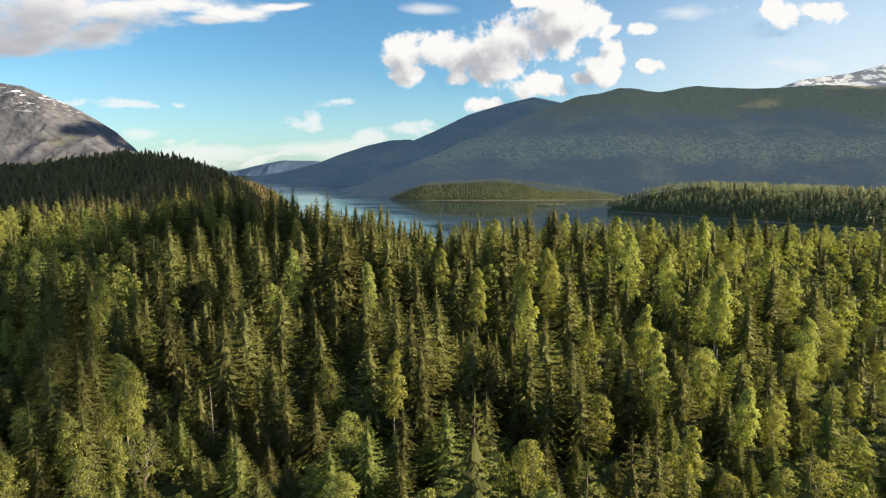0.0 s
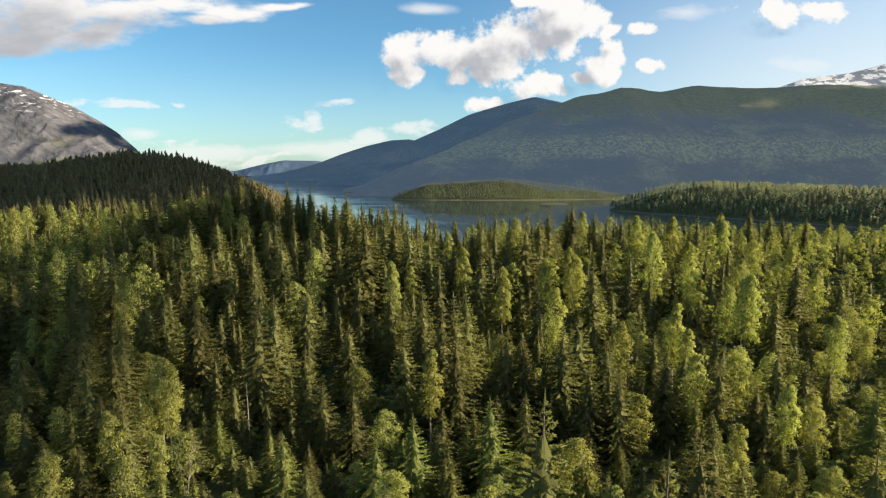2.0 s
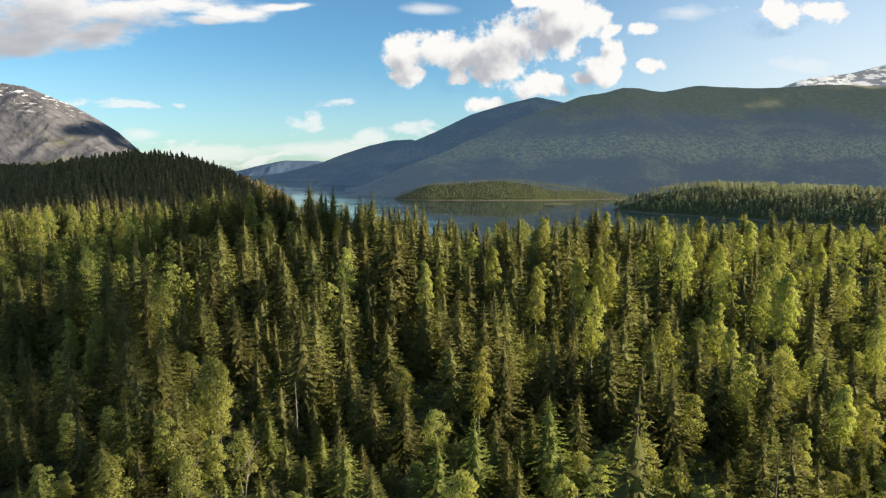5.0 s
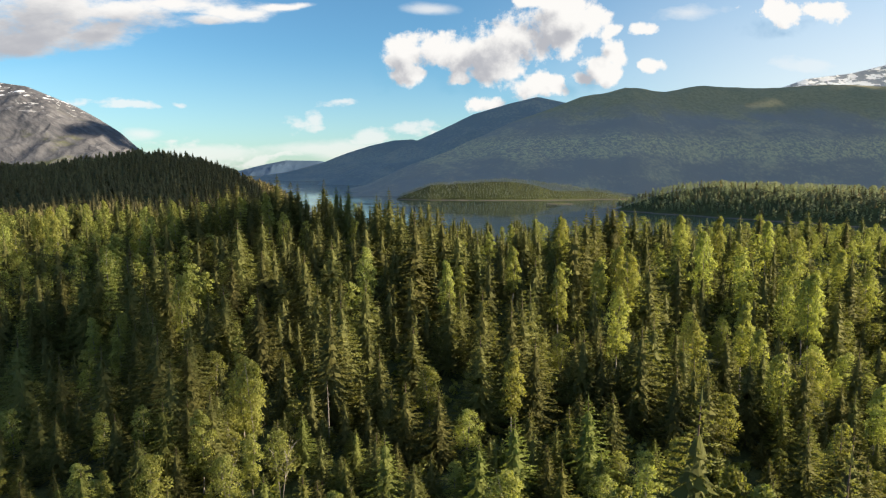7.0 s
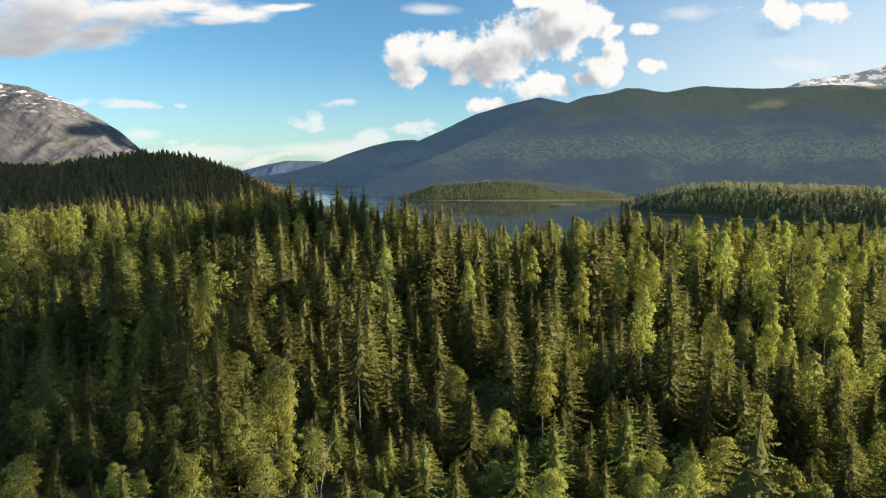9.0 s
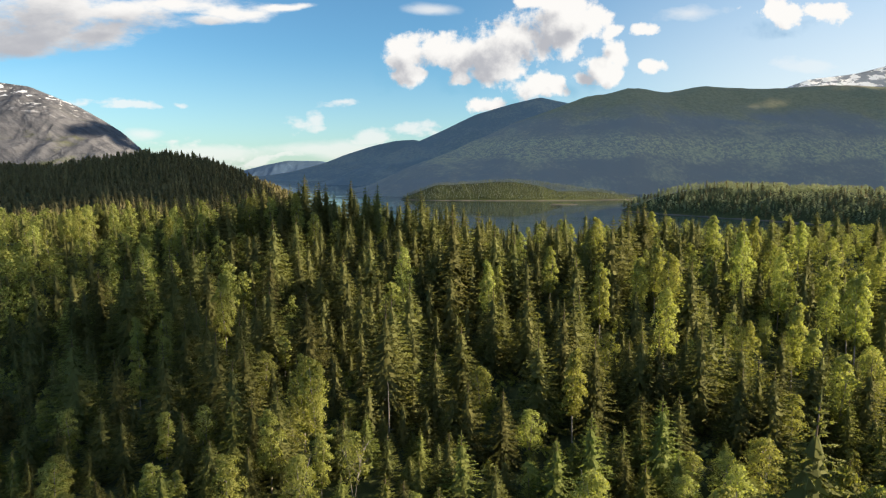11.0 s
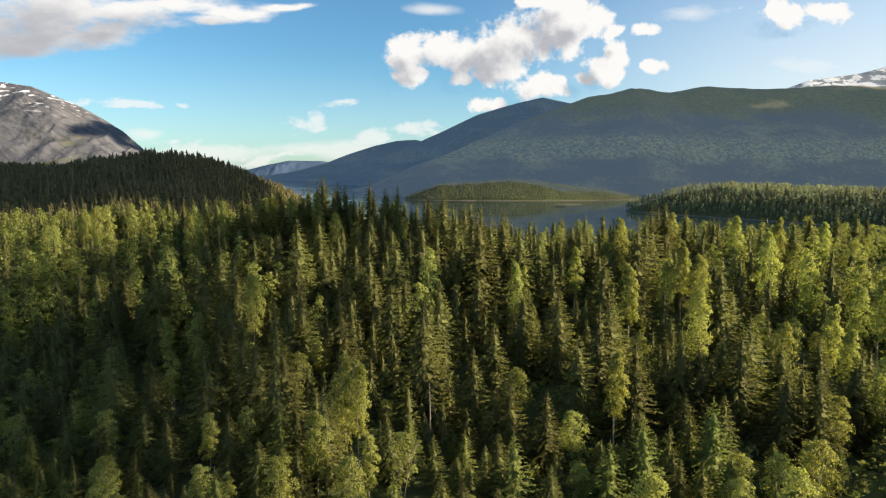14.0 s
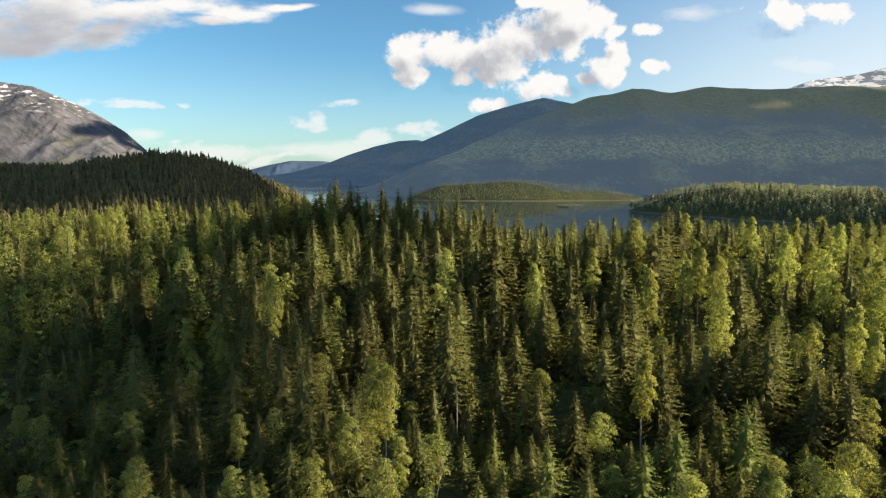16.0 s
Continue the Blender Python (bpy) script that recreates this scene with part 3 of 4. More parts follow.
def spruce_model(seed, h, r, whorls, per, tufts, low, gap, label, needles):
    rng = np.random.RandomState(seed)
    ob = tagged(new("spruce_tree"), label, "tree", "spruces of the wooded bank")
    bend = rng.uniform(-0.012, 0.012, 2) * h
    path = [(bend[0] * t * t, bend[1] * t * t, h * t - 0.6 * (t == 0)) for t in (0, 0.25, 0.5, 0.75, 0.98)]
    part("trunk", plain_mesh("spruce_trunk", *tube(path, [0.013 * h * (1.05 - t) + 0.01 for t in (0, 0.25, 0.5, 0.75, 1)]), SPRUCE_BARK), ob, "grey-brown scaly trunk")
    tri, normals = spruce_crown(rng, h, r, whorls, per, tufts, 3, 0.30, low, gap, 0.44 if gap < 0.2 else 0.30)
    tri[..., :2] += bend * ((tri[..., 2:3] / h) ** 2)
    part("crown", crown_mesh("spruce_crown", tri, normals, needles), ob)
    return ob


def birch_model(seed, h, r, lobes, leaves, size, low, label, stems=1):
    rng = np.random.RandomState(seed)
    ob = tagged(new("birch_tree"), label, "tree", "birches of the wooded bank")
    verts, faces = [], []
    for s in range(stems):
        lean = rng.uniform(-0.10, 0.10, 2) * h * (1 + 0.6 * (stems > 1))
        path = [(lean[0] * t ** 1.4 + 0.12 * math.sin(5 * t + s), lean[1] * t ** 1.4, h * 0.93 * t - 0.6 * (t == 0)) for t in np.linspace(0, 1, 7)]
        limbs = [(path, [(0.012 if stems < 3 else 0.007) * h * (1.08 - t) for t in np.linspace(0, 1, 7)])]
        for k in range(7):
            t0 = low + (0.85 - low) * k / 7
            p0 = np.array([np.interp(t0, np.linspace(0, 1, 7), [q[c] for q in path]) for c in range(3)])
            a, reach = k * 2.4 + rng.uniform(-0.4, 0.4), r * rng.uniform(0.5, 0.85)
            limbs.append(([p0, p0 + np.array((math.cos(a), math.sin(a), 1.0)) * reach * 0.5, p0 + np.array((math.cos(a), math.sin(a), 0.85)) * reach], [0.04, 0.028, 0.012]))
        for pth, rad in limbs:
            v, f = tube(pth, rad, 5)
            faces += [tuple(i + len(verts) for i in q) for q in f]
            verts += v
    part("trunk", plain_mesh("birch_trunk", verts, faces, BIRCH_BARK), ob, "slender white birch trunk with forking limbs")
    part("crown", crown_mesh("birch_crown", *birch_crown(rng, h, r, lobes, leaves, size, low), BIRCH_LEAVES), ob)
    return ob


SPRUCE_LABELS = ["slender dark green spruce with drooping boughs", "dense narrow spruce with olive green needles", "tall pointed spruce with sunlit yellow-green boughs", "broad young spruce with layered fresh green boughs"]
SPRUCES = [spruce_model(10 + k, 12.0, (2.55, 2.85, 2.65, 3.2, 2.7, 2.4)[k], (31, 32, 33, 28, 31, 33)[k], 9, 5.6, (0.05, 0.08, 0.06, 0.03, 0.12, 0.05)[k], (0.05, 0.04, 0.08, 0.05, 0.12, 0.05)[k], SPRUCE_LABELS[k % 4], YOUNG_NEEDLES if k in (3, 5) else SPRUCE_NEEDLES) for k in range(6)]
SPRUCES.append(spruce_model(31, 12.0, 2.5, 25, 7, 6.5, 0.12, 0.21, "old thin spruce with bare gaps between its boughs", SPRUCE_NEEDLES))
BIRCH_LABELS = ["light green birch with a rounded leafy crown", "slim birch with pale yellow-green leaves", "broad birch with loose clumps of fresh leaves"]
BIRCHES = [birch_model(50 + k, 10.0, (2.3, 1.8, 2.7, 2.0, 2.4)[k], (19, 20, 22, 18, 17)[k], (230, 220, 215, 230, 220)[k], (0.108, 0.104, 0.112, 0.104, 0.108)[k], (0.13, 0.17, 0.10, 0.20, 0.07)[k], BIRCH_LABELS[k % 3], (1, 1, 2, 1, 2)[k]) for k in range(5)]
BIRCHES += [birch_model(60 + k, 10.0, (2.0, 1.75)[k], 21, 200, 0.105, (0.24, 0.32)[k], "tall birch with a narrow leafy crown on a pale stem", 1) for k in range(2)]
BIRCHES.append(birch_model(70, 10.0, 2.1, 14, 120, 0.10, 0.38, "sparse old birch with bare pale limbs", 3))

# trees that stand out, from the foot of the bank to the crest: x, y, height of the tip, model
SPRUCES_FOOT = [
    (8, 30.7, 16.7, 4), (1.9, 36.1, 18.2, 0), (12.7, 36.8, 15.3, 4), (24.9, 37.1, 14.2, 4), (17.6, 39.4, 10.5, 3), (17.1, 43.9, 11.6, 0), (19.9, 44.6, 8.7, 1), (-22.2, 46.7, 5.3, 1),
    (-25.2, 47.3, 5.6, 1), (-27.2, 49.6, 4.8, 3), (-3.8, 49.8, 5.9, 3), (18.3, 50, 9, 4), (-17.2, 50.6, 5.3, 1), (-47.9, 50.8, 4.7, 3), (-11, 53.4, 6.2, 3), (-20.1, 53.9, 6.7, 3),
    (-7.5, 54.7, 8.2, 3), (-9.1, 54.8, 5.5, 5), (-24.4, 55.3, 3.2, 3), (38.8, 55.8, 11.2, 5), (0.4, 57, 9.1, 3), (-21.4, 57.1, 5.3, 1), (-1.1, 58.9, 7.2, 5), (24.5, 59.2, 5.9, 5),
]
SPRUCES_FRONT = [
    (-44.4, 59.8, 7.8, 5), (24.8, 60.6, 6, 0), (-50.4, 60.8, 5.8, 1), (-40.1, 61.8, 8.2, 0), (-57.9, 62.2, 4.9, 0), (5, 64.2, 6.5, 0), (-44, 64.3, 6.1, 2), (15.9, 64.4, 9.8, 0),
    (12.4, 65.1, 9.9, 0), (33.3, 65.2, 6.1, 2), (-15.1, 65.4, 6.5, 2), (-62.6, 66.4, 4.3, 0), (28.5, 67, 9.8, 2), (-47, 67, 10, 1), (15.4, 67, 10.2, 6), (-19.1, 67.3, 7, 1),
    (33.6, 67.8, 6.3, 2), (-20.7, 67.9, 5.8, 1), (-55.7, 68.1, 11.5, 2), (23, 68.8, 9.9, 1), (40.9, 70.5, 8.6, 1), (37.7, 71.2, 10.2, 0), (30, 71.5, 8.3, 2), (-2.9, 71.7, 11.6, 0),
]
SPRUCES_LOW_SLOPE = [
    (-51, 72.2, 12, 1), (11, 72.9, 12.8, 0), (-9.5, 73.7, 11.3, 1), (6.1, 73.8, 10.9, 0), (27.1, 73.8, 9.3, 0), (4, 74.4, 11.6, 1), (-48.1, 74.5, 9.4, 2), (17.2, 74.5, 10.1, 1),
    (47.5, 75.6, 6, 0), (-66.1, 75.7, 7.6, 0), (-23.2, 76.1, 8.5, 2), (13.7, 76.4, 13.1, 1), (-72.8, 77.3, 10.3, 1), (-30, 77.4, 14.8, 0), (3.8, 78.8, 8.9, 1), (-54.9, 78.9, 12.7, 0),
    (25.2, 79.4, 9.6, 0), (-85, 80.3, 1.2, 2), (12.5, 81.2, 9.2, 0), (-4.8, 82.2, 13.1, 2), (-51.5, 82.6, 11.6, 0), (-2.8, 83.8, 14.4, 0), (-29.7, 84.6, 14.3, 2), (-60.7, 85.1, 10.1, 2),
]
SPRUCES_SLOPE = [
    (-59.8, 87.7, 12.5, 1), (-65, 88, 8, 1), (-19.1, 88.9, 8.7, 1), (-0.8, 89, 14.1, 0), (-43.2, 89.1, 14.2, 2), (-51.8, 90.2, 12.7, 1), (-50.5, 93.7, 14.1, 2), (50.4, 94.4, 12.6, 1),
    (-63.9, 94.8, 13.9, 1), (-8.1, 95.6, 12.7, 1), (-55.5, 95.9, 10.6, 6), (-68, 98, 17.8, 0), (-13.6, 98.3, 12.7, 2), (-28, 98.7, 13.6, 1), (-36.4, 99, 12.7, 1), (65.3, 100.4, 14.5, 0),
    (-11.5, 101.8, 9, 0), (-78.7, 102.5, 15.3, 1), (-88.7, 102.5, 10.6, 0), (-87, 103.3, 10.6, 0), (22.6, 104.1, 16.3, 2), (-11.4, 105.4, 9.8, 0), (-65.7, 106.6, 17.2, 0), (-78.9, 107.1, 16.6, 0),
]
SPRUCES_HIGH_SLOPE = [
    (2.7, 108, 16.7, 1), (62.9, 109.8, 16.5, 2), (-74.3, 109.9, 18.1, 0), (-70.7, 112.2, 18.3, 2), (-41.7, 112.5, 16.4, 2), (-56.1, 112.8, 14.8, 1), (-46, 112.8, 12.8, 1), (-43.6, 113.1, 11.5, 1),
    (-36.6, 115.6, 18.9, 1), (-91.5, 115.7, 12.5, 2), (-20.1, 117, 24.7, 1), (-51.5, 118, 16, 1), (-19.8, 119, 15.2, 0), (-11.5, 119.8, 21.2, 1), (12.5, 120.1, 22.4, 0), (-7.5, 121, 19.1, 0),
    (-15, 122, 24, 2), (-58.2, 123.6, 22.3, 2), (-17.2, 125.9, 22.5, 1), (16.3, 126.8, 23, 2), (43, 127, 21.4, 0), (10.2, 129.8, 21.4, 1), (-55.4, 130.6, 22.4, 0), (19.3, 131.7, 24.6, 0),
]
SPRUCES_CREST = [
    (4.4, 135.3, 19.8, 1), (2.5, 136, 18.9, 2), (-24.6, 137.7, 23.1, 0), (-27.4, 140, 27.5, 0), (57.7, 142.3, 21.1, 0), (-31, 142.8, 26.1, 2), (-75.1, 144.1, 26.5, 0), (-77.6, 146, 27.1, 0),
    (28.2, 147, 24.2, 1), (34.5, 149.6, 21.9, 0), (89, 150, 19.9, 2), (27.8, 150.7, 22.5, 2), (9.2, 151.3, 20.9, 0), (-55.9, 152.9, 26.9, 2), (-35.8, 153.1, 22.6, 1), (-39.7, 154.2, 28, 0),
    (69, 154.4, 21.1, 0), (-43, 154.9, 27.5, 2), (-51.9, 158.7, 25.8, 2), (-54, 159, 28.3, 2), (-56, 159.6, 28.8, 1), (79.8, 159.8, 20.8, 1), (86.4, 161.6, 20.4, 1), (-60.9, 162.4, 30.7, 1),
]
SPRUCES_SKYLINE = [
    (91.5, 164.5, 18.7, 0), (-48.3, 164.8, 29.2, 0), (-89.2, 165.6, 24, 1), (-125.4, 177.9, 23.7, 0), (-127.9, 178, 24, 1), (119.2, 186.2, 17.1, 2), (-119.5, 187.3, 24.2, 0), (-115.8, 187.5, 23, 1),
]
BIRCHES_FRONT = [
    (6.9, 37, 11, 3), (5.1, 37.3, 12.3, 1), (-1.2, 40.5, 8.9, 0), (2.9, 46.6, 6.9, 4), (-8.8, 48, 5.7, 2), (8.1, 52.4, 6.7, 2), (5, 53, 5, 4), (-42.9, 53.4, 4.4, 0),
    (24.2, 53.9, 7.7, 1), (-36.3, 54.9, 3.6, 2), (23.1, 55.8, 3.6, 2), (-31.2, 56.6, 5.6, 7), (-35, 58.8, 4.2, 1), (21.4, 59, 2.3, 1), (-40.7, 59.9, 6.6, 3), (33.9, 62, 8.3, 1),
    (38, 63.3, 4.8, 4), (-54, 64, 4.3, 1), (-39.2, 64.5, 4.9, 4), (18.5, 64.9, 6.2, 0), (38.8, 65.8, 6.1, 3), (-50.3, 66.2, 3.9, 4), (-37.3, 66.5, 10, 0), (-39, 68.4, 9.9, 4),
]
BIRCHES_SLOPE = [
    (26.4, 68.5, 10, 0), (-6, 68.9, 10.3, 3), (34.3, 75, 8.1, 4), (39.2, 75.5, 7.6, 0), (35.7, 76.7, 8.2, 4), (-77.9, 77.9, -0.1, 1), (20.7, 80, 11, 4), (30.2, 80.4, 9.7, 3),
    (-16.4, 81.4, 3.5, 2), (-67.4, 83.6, 5.6, 3), (30, 84.3, 12.5, 3), (54.9, 85.5, 10.5, 2), (-63.8, 85.7, 6.8, 1), (13.5, 91.4, 13.6, 2), (45.4, 93, 15.5, 3), (-67.7, 94, 8.8, 2),
    (-74.1, 96.6, 7, 1), (46.9, 97.1, 14.2, 1), (46.2, 101.6, 12, 2), (-61.1, 101.9, 13.8, 0), (6.3, 103.5, 14.8, 1), (19.9, 106.8, 16.9, 0), (-13.9, 106.9, 15.4, 3), (14.5, 107.8, 15.7, 3),
]
BIRCHES_CREST = [
    (67.6, 111.1, 13.4, 0), (53.7, 112.5, 15.1, 0), (44.3, 113.6, 15.9, 0), (-30.1, 115.9, 16.8, 4), (20.7, 116, 16.8, 1), (-11.2, 116.7, 12.7, 3), (37.8, 116.9, 20, 0), (66.2, 117.5, 15.7, 1),
    (-0.4, 118.7, 16.5, 1), (-84.4, 119.3, 16.7, 4), (45.6, 127.5, 21.8, 3), (49.7, 127.6, 16.5, 0), (11.7, 129.5, 21.7, 4), (74.6, 131, 14.9, 0), (68.4, 135.7, 15.5, 2), (61.3, 136.2, 20, 1),
    (40.8, 136.5, 21.5, 3), (-3.3, 143.1, 16.8, 3), (-54.3, 144.2, 21.6, 2), (-37.4, 148.1, 20, 3), (31.9, 152.2, 21.1, 3), (26.9, 154.8, 16.3, 3), (-135.1, 157.6, 16.5, 2), (-128, 162, 20.1, 0),
]
BIRCHES_SKYLINE = [
    (-122, 184.8, 22.4, 3),
]
SPRUCES_SHOULDER = [
    (-74.6, 150.3, 26.1, 0), (-75.6, 158.3, 26.7, 1), (-76.8, 168.3, 28.0, 0), (-75.4, 172.3, 28.9, 2), (-68.7, 160.3, 27.6, 0), (-64.7, 155.3, 27.1, 1), (-65.4, 165.3, 28.1, 2), (-62.6, 163.3, 28.8, 0),
    (-61.6, 166.3, 29.7, 1), (-63.7, 148.3, 26.2, 0), (-68.7, 150.3, 26.4, 1), (-89.7, 160.3, 24.7, 1), (-95.0, 166.3, 24.9, 0), (-100.4, 170.3, 24.1, 2), (-104.3, 172.3, 23.3, 0),
]
BIRCHES_SHOULDER = [
    (-71.7, 150.3, 25.1, 0), (-66.6, 150.3, 25.1, 2), (-60.0, 150.3, 26.1, 1), (-122.8, 160.3, 22.1, 0), (-124.8, 168.3, 21.9, 2), (-115.7, 165.3, 22.4, 1),
    (-91.4, 150.3, 22.7, 0), (-84.0, 150.3, 24.1, 3), (-128.3, 150.3, 17.8, 2), (-118.2, 140.3, 17.8, 0), (-108.4, 140.3, 20.1, 3), (-88.6, 140.3, 20.8, 1),
]
SINGLE_SPRUCES = SPRUCES_SHOULDER + SPRUCES_FOOT + SPRUCES_FRONT + SPRUCES_LOW_SLOPE + SPRUCES_SLOPE + SPRUCES_HIGH_SLOPE + SPRUCES_CREST + SPRUCES_SKYLINE
SINGLE_BIRCHES = BIRCHES_SHOULDER + BIRCHES_FRONT + BIRCHES_SLOPE + BIRCHES_CREST + BIRCHES_SKYLINE

rng = np.random.RandomState(4)
placed = []


def height_at(x, y):
    return float(land(x, y))


def plant(models, x, y, tip, kind, wide=1.0):
    z = height_at(x, y)
    tall = max(tip - z, 3.0)
    if models is BIRCHES and kind < 5 and tall > 10.5:
        kind = 5 + kind % 2
    model = models[kind]
    s = tall / (12.3 if models is SPRUCES else 9.9)
    girth = 1.12 * wide * s ** 0.85 if models is SPRUCES else 0.86 * wide * s ** 0.45
    copy_thing(model, Matrix.LocRotScale((x, y, z), Euler((0, 0, rng.uniform(0, math.tau))), (girth, girth, s)))
    placed.append((x, y))


for models, rows in ((SPRUCES, SINGLE_SPRUCES), (BIRCHES, SINGLE_BIRCHES)):
    for x, y, tip, kind in rows:
        plant(models, x, y, tip, kind)


TIPS = np.array([row[:3] for row in SINGLE_SPRUCES + SINGLE_BIRCHES])


def canopy(x, y):
    """Height of the wood's roof, carried over from the trees that stand out."""
    w = 1.0 / ((TIPS[:, 0] - x) ** 2 + (TIPS[:, 1] - y) ** 2 + 4.0) ** 2
    return float((w * TIPS[:, 2]).sum() / w.sum())


def clear_ground(x, y):
    """Glades where no tree stands."""
    return bump(x, y, -16, 80, 8, 14) + bump(x, y, 3, 62, 4, 5) + bump(x, y, -21, 92, 6, 14) + bump(x, y, -9, 92, 6, 10) + bump(x, y, 12, 62, 5, 5) > 0.5


def birch_share(x, y):
    share = 0.14 + 0.38 * smooth((x - 2) / 30) + 0.38 * smooth((-x - 58) / 35) * smooth((y - 90) / 40)
    share = share - 0.22 * bump(x, y, -25, 90, 26, 45) - 0.3 * bump(x, y, -18, 96, 16, 26) - 0.22 * bump(x, y, -35, 138, 28, 26) + 0.28 * smooth((62 - y) / 10)
    return np.clip(share + 0.16 * wave(x, y, 30, 11), 0.05, 0.85)


def scatter(inside, spacing, number, seed, x0, x1, y0, y1):
    """Random places with a least distance, kept off the trees that stand already."""
    rs = np.random.RandomState(seed)
    cells, kept = {}, []
    for px, py in placed:
        cells.setdefault((int(px // 8), int(py // 8)), []).append((px, py))
    for _ in range(number):
        x, y = rs.uniform(x0, x1), rs.uniform(y0, y1)
        if not inside(x, y):
            continue
        gap = spacing * rs.uniform(0.7, 1.4)
        i, j = int(x // 8), int(y // 8)
        if any((x - a) ** 2 + (y - b) ** 2 < gap * gap for di in (-1, 0, 1) for dj in (-1, 0, 1) for a, b in cells.get((i + di, j + dj), ())):
            continue
        cells.setdefault((i, j), []).append((x, y))
        kept.append((x, y))
    return kept


def in_view(x, y, margin=8):
    return -0.80 * y - 30 - margin < x < 0.80 * y + margin


front = scatter(lambda x, y: in_view(x, y), 3.4, 2500, 17, -60, 60, 42, 60)
placed += front
near = front + scatter(lambda x, y: in_view(x, y) and not clear_ground(x, y), 3.9, 12000, 7, -125, 100, 44, 108)
near.sort(key=lambda p: p[1])
limit = [300 - len(SINGLE_SPRUCES), 240 - len(SINGLE_BIRCHES)]
left_over = []
for x, y in near:
    is_birch = rng.uniform() < birch_share(x, y)
    z, roof = height_at(x, y), canopy(x, y)
    tall = min(rng.uniform(3.5, 8.0) if is_birch else rng.triangular(4.0, 8.0, 11.0), (roof - z) * rng.uniform(0.40, 0.78))
    if tall < 2.6:
        continue
    if limit[int(is_birch)] <= 0:
        left_over.append((x, y, is_birch, tall))
        continue
    limit[int(is_birch)] -= 1
    if is_birch:
        plant(BIRCHES, x, y, z + tall, int(rng.randint(0, 5)), rng.uniform(0.85, 1.15))
    else:
        plant(SPRUCES, x, y, z + tall, int((3, 5, 1)[rng.randint(3)] if y < 60 and rng.uniform() < 0.7 else rng.randint(0, 7)), rng.uniform(0.85, 1.15))
for ob in SPRUCES + BIRCHES:
    for o in (*ob.children_recursive, ob):
        bpy.data.objects.remove(o)


def wood(name, rows, variants, mat, label, category="trees"):
    """Many trees of one kind as a single mesh. rows: x, y, height."""
    rs = np.random.RandomState(len(rows))
    rows = [q if len(q) == 4 else (*q, height_at(q[0], q[1])) for q in rows]
    chunks, normals = [], []
    for x, y, tall, z in rows:
        (tri, way), h = variants[rs.randint(len(variants))]
        a, s = rs.uniform(0, math.tau), tall / h
        g = s * rs.uniform(0.85, 1.2)
        c, sn = math.cos(a) * g, math.sin(a) * g
        moved = np.empty_like(tri)
        moved[..., 0] = x + tri[..., 0] * c - tri[..., 1] * sn
        moved[..., 1] = y + tri[..., 0] * sn + tri[..., 1] * c
        moved[..., 2] = z - 0.3 + tri[..., 2] * s
        chunks.append(moved)
        normals.append(np.stack([way[:, 0] * c - way[:, 1] * sn, way[:, 0] * sn + way[:, 1] * c, way[:, 2] * g], -1) / g)
    ob = new(name, crown_mesh(name, np.concatenate(chunks), np.concatenate(normals), mat))
    return tagged(ob, label, category, kind="stuff")


rs = np.random.RandomState(21)
MID_SPRUCE = [(spruce_crown(rs, 12.0, q, 21, 7, 2.2, 2, 0.48, 0.03, 0.04, 0.44, 9, 8), 12.0) for q in (2.6, 2.9, 2.7, 2.4)]
MID_BIRCH = [(birch_crown(rs, 10.0, q, 13, 70, 0.17, 0.14), 10.0) for q in (2.2, 1.9, 2.5)]
FAR_SPRUCE = [(spruce_crown(rs, 12.0, q, 7, 3, 0.9, 1, 1.5, 0.02, 0.0, 0.9, 4, 5), 12.0) for q in (2.2, 2.5, 2.0)]
FAR_BIRCH = [(birch_crown(rs, 10.0, q, 7, 18, 0.55, 0.05), 10.0) for q in (2.9, 2.4, 2.0)]

FARTHEST_BIRCH = [(birch_crown(rs, 10.0, q, 3, 9, 1.1, 0.1), 10.0) for q in (2.8, 2.4)]

mid = scatter(lambda x, y: in_view(x, y) and not clear_ground(x, y) and (y < 185 or x < -75), 4.3, 30000, 8, -240, 170, 104, 225)
sp, bi = [], []
for x, y in mid:
    room = canopy(x, y) - height_at(x, y) if y < 195 else 14.0
    is_birch = rng.uniform() < birch_share(x, y)
    tall = min(rng.triangular(7, 12, 18), room * rng.triangular(0.40, 0.65, 1.0))
    if tall > 3.0:
        (bi if is_birch else sp).append((x, y, tall))
for x, y, is_birch, tall in left_over:
    (bi if is_birch else sp).append((x, y, tall))
wood("spruce_wood", sp, MID_SPRUCE, FAR_NEEDLES, "dense olive green spruce wood on the crest")
wood("birch_wood", [(x, y, t * 0.95) for x, y, t in bi], MID_BIRCH, FAR_LEAVES, "light green birches among the spruces on the crest")
far = scatter(lambda x, y: in_view(x, y) and land(x, y) > LAKE + 4, 5.2, 90000, 9, -760, -20, 250, 1050)
wood("spruce_hill", [(x, y, rng.triangular(6, 11, 18)) for x, y in far], FAR_SPRUCE, HILL_NEEDLES, "dark spruce wood covering the rounded hill")
shore = scatter(lambda x, y: in_view(x, y) and land(x, y) > LAKE + 3.5, 6.4, 60000, 10, 200, 1000, 560, 1060)
wood("birch_shore", [(x, y, rng.triangular(5, 9, 15)) for x, y in shore if rng.uniform() < 0.85], FAR_BIRCH, HAZY_SHORE_LEAVES, "sunlit birch wood on the low lake shore, pale with haze")
wood("spruce_shore", [(x, y, rng.uniform(8, 14)) for x, y in shore if rng.uniform() < 0.2], FAR_SPRUCE, HILL_NEEDLES, "scattered spruces on the low lake shore")
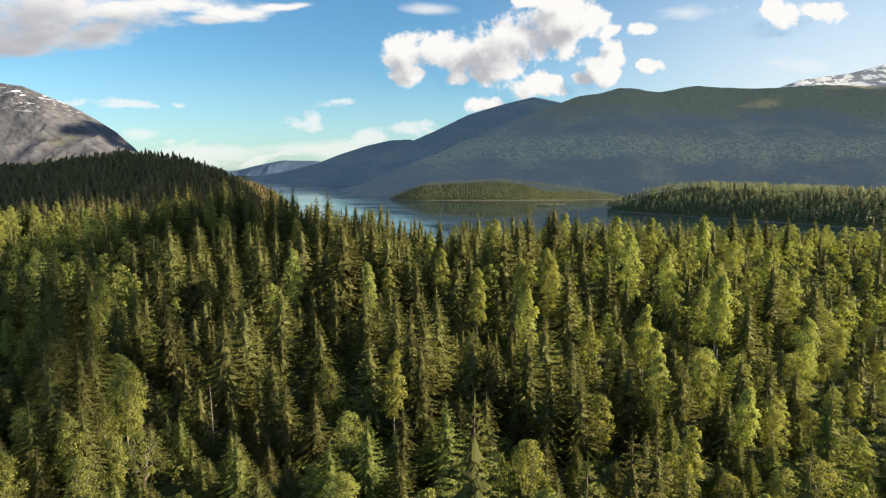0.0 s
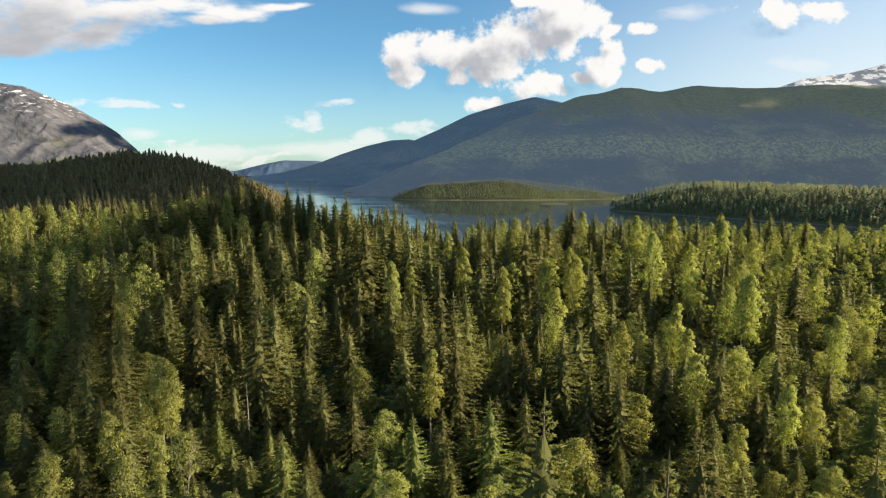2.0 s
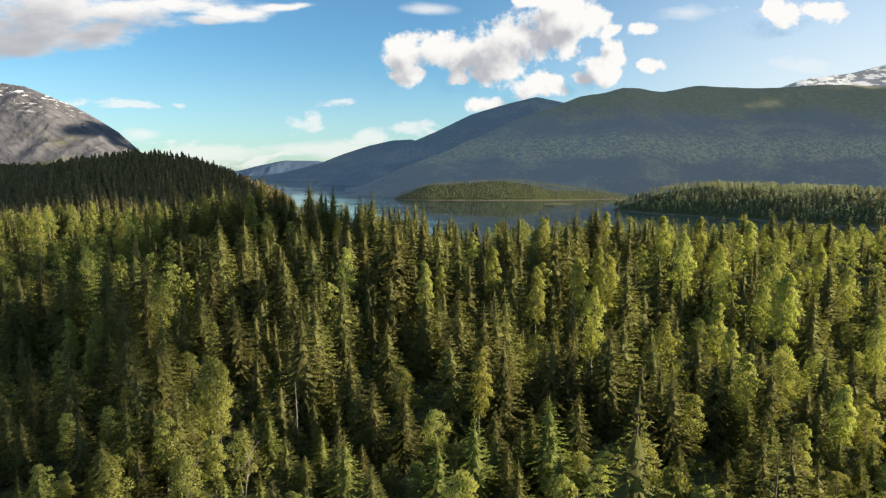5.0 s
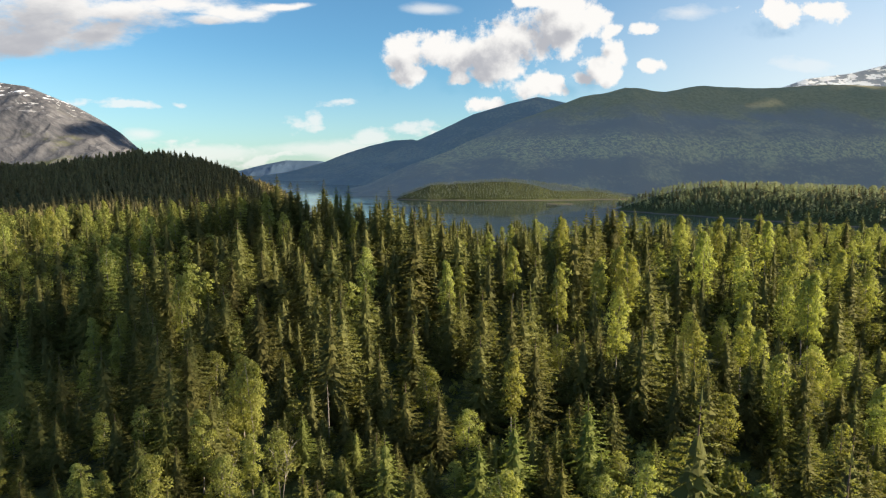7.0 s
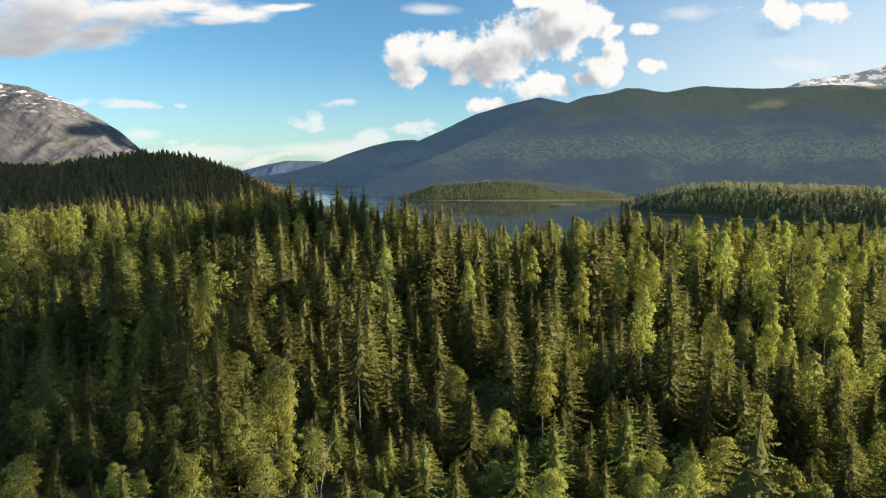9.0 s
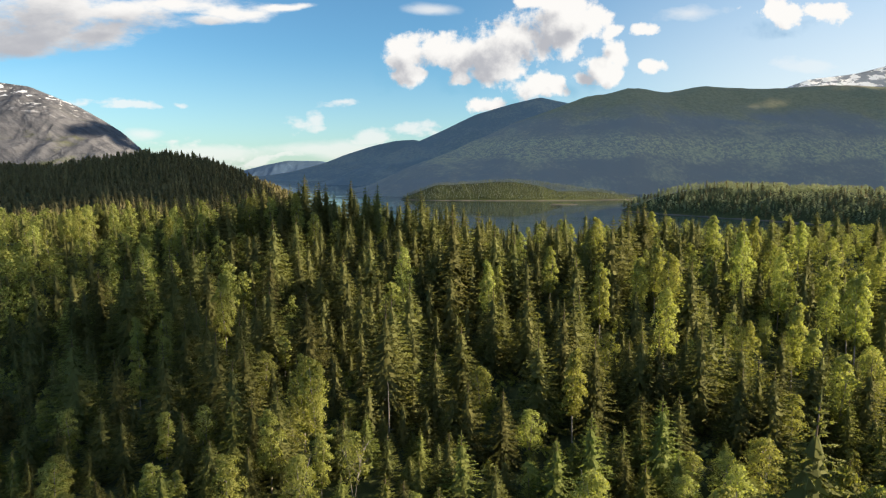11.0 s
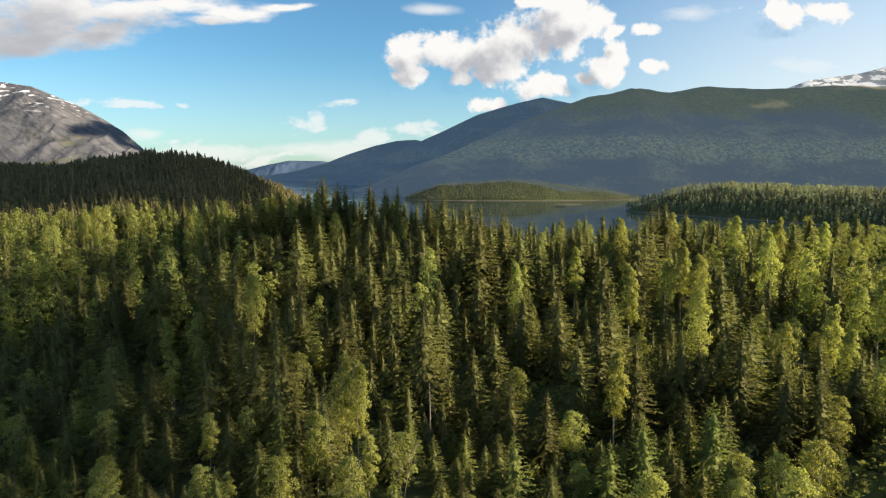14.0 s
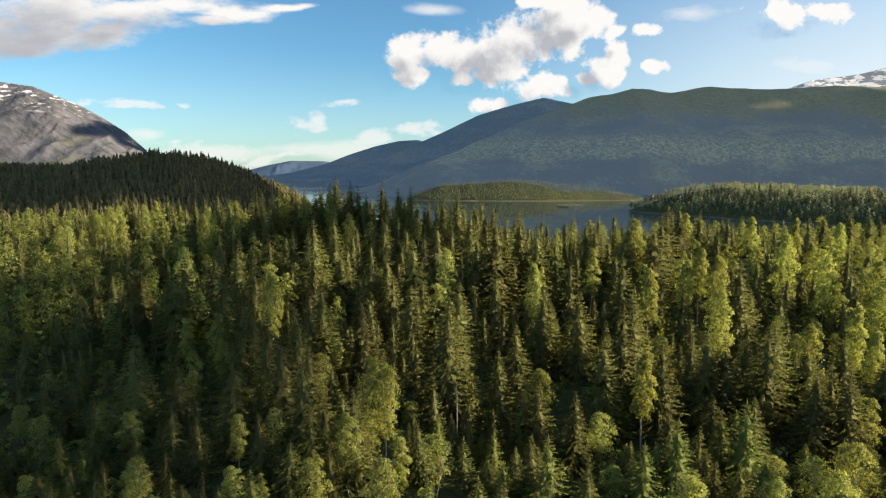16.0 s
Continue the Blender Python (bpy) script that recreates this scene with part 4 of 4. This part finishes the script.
point = scatter(lambda x, y: in_view(x, y) and land(x, y) > LAKE + 2.5, 5.4, 40000, 12, -220, 640, 1260, 1460)
wood("birch_point", [(x, y, rng.uniform(5, 9)) for x, y in point], FARTHEST_BIRCH, HAZY_POINT_LEAVES, "hazy wooded point on the far side of the lake")

shrubs = scatter(lambda x, y: in_view(x, y), 2.4, 14000, 14, -150, 130, 44, 165)
UNDERGROWTH = [(birch_crown(rs, 10.0, 7.0, 4, 14, 1.7, 0.0), 10.0) for _ in range(3)]

SNAG_WOOD = bark("weathered_wood", (0.17, 0.16, 0.15), (0.14, 0.12, 0.11), 8.0, 0.5)


def dead_tree(x, y, tall):
    """A barkless standing trunk with a few broken side stubs."""
    r2 = np.random.RandomState(77)
    ob = tagged(new("dead_tree"), "grey bare dead trunk standing among spruces", "dead tree")
    ob.location = (x, y, height_at(x, y))
    path = [(0.10 * math.sin(3 * t), 0.05 * t, tall * t - 0.5 * (t == 0)) for t in np.linspace(0, 1, 8)]
    part("trunk", plain_mesh("dead_trunk", *tube(path, [0.15 * (1.1 - t) for t in np.linspace(0, 1, 8)]), SNAG_WOOD), ob)
    for k in range(9):
        t, a, reach = 0.35 + 0.06 * k, k * 2.3, r2.uniform(0.3, 0.9)
        foot = np.array((0.10 * math.sin(3 * t), 0.05 * t, tall * t))
        tip = foot + np.array((math.cos(a) * reach, math.sin(a) * reach, -0.15 * reach))
        part("stub", plain_mesh("dead_stub", *tube([foot, (foot + tip) / 2, tip], [0.035, 0.022, 0.008], 4), SNAG_WOOD), ob)


dead_tree(-28.8, 69, 9.5)
wood("undergrowth", [(x, y, rng.uniform(0.8, 2.4)) for x, y in shrubs], UNDERGROWTH, FAR_LEAVES, "low green shrubs and saplings under the trees", "undergrowth")

# the wood goes on unseen under and beside the camera, added for its shade
around = scatter(lambda x, y: not in_view(x, y, 2) or y < 42, 4.2, 6000, 15, -170, 190, -70, 110)
around = [(x, y, min(rng.uniform(9, 13) - 3.5 * (8 < y < 44), 34 - 0.62 * max(y, 0) - height_at(x, y))) for x, y in around]
wood("spruce_surround", [q for q in around if q[2] > 4], FAR_SPRUCE, FAR_NEEDLES, "unseen spruce wood added below and beside the flight path")


# a low pier on the far shore
PIER_WOOD = bark("pier_wood", (0.06, 0.055, 0.05), (0.12, 0.11, 0.10), 2.0, 0.5)


def box(bm, x0, x1, y0, y1, z0, z1):
    v = [bm.verts.new((x, y, z)) for x in (x0, x1) for y in (y0, y1) for z in (z0, z1)]
    for f in ((0, 1, 3, 2), (4, 6, 7, 5), (0, 4, 5, 1), (2, 3, 7, 6), (0, 2, 6, 4), (1, 5, 7, 3)):
        bm.faces.new([v[i] for i in f])


def piece(name, parent, *sides):
    bm = bmesh.new()
    box(bm, *sides)
    me = bpy.data.meshes.new(name)
    bm.to_mesh(me)
    bm.free()
    me.materials.append(PIER_WOOD)
    return part(name, me, parent)


def build_pier(x, y, length):
    ob = tagged(new("pier"), "low dark wooden pier along the lake shore", "pier")
    ob.location = (x, y, LAKE)
    piece("deck", ob, 0, length, -1.6, 1.6, 1.3, 1.7)
    for k in range(7):
        for side in (-1.3, 1.3):
            piece("post", ob, k * length / 6.3 + 0.3, k * length / 6.3 + 0.7, side - 0.2, side + 0.2, -8.0, 2.2)


build_pier(183, 1131, 20.0)
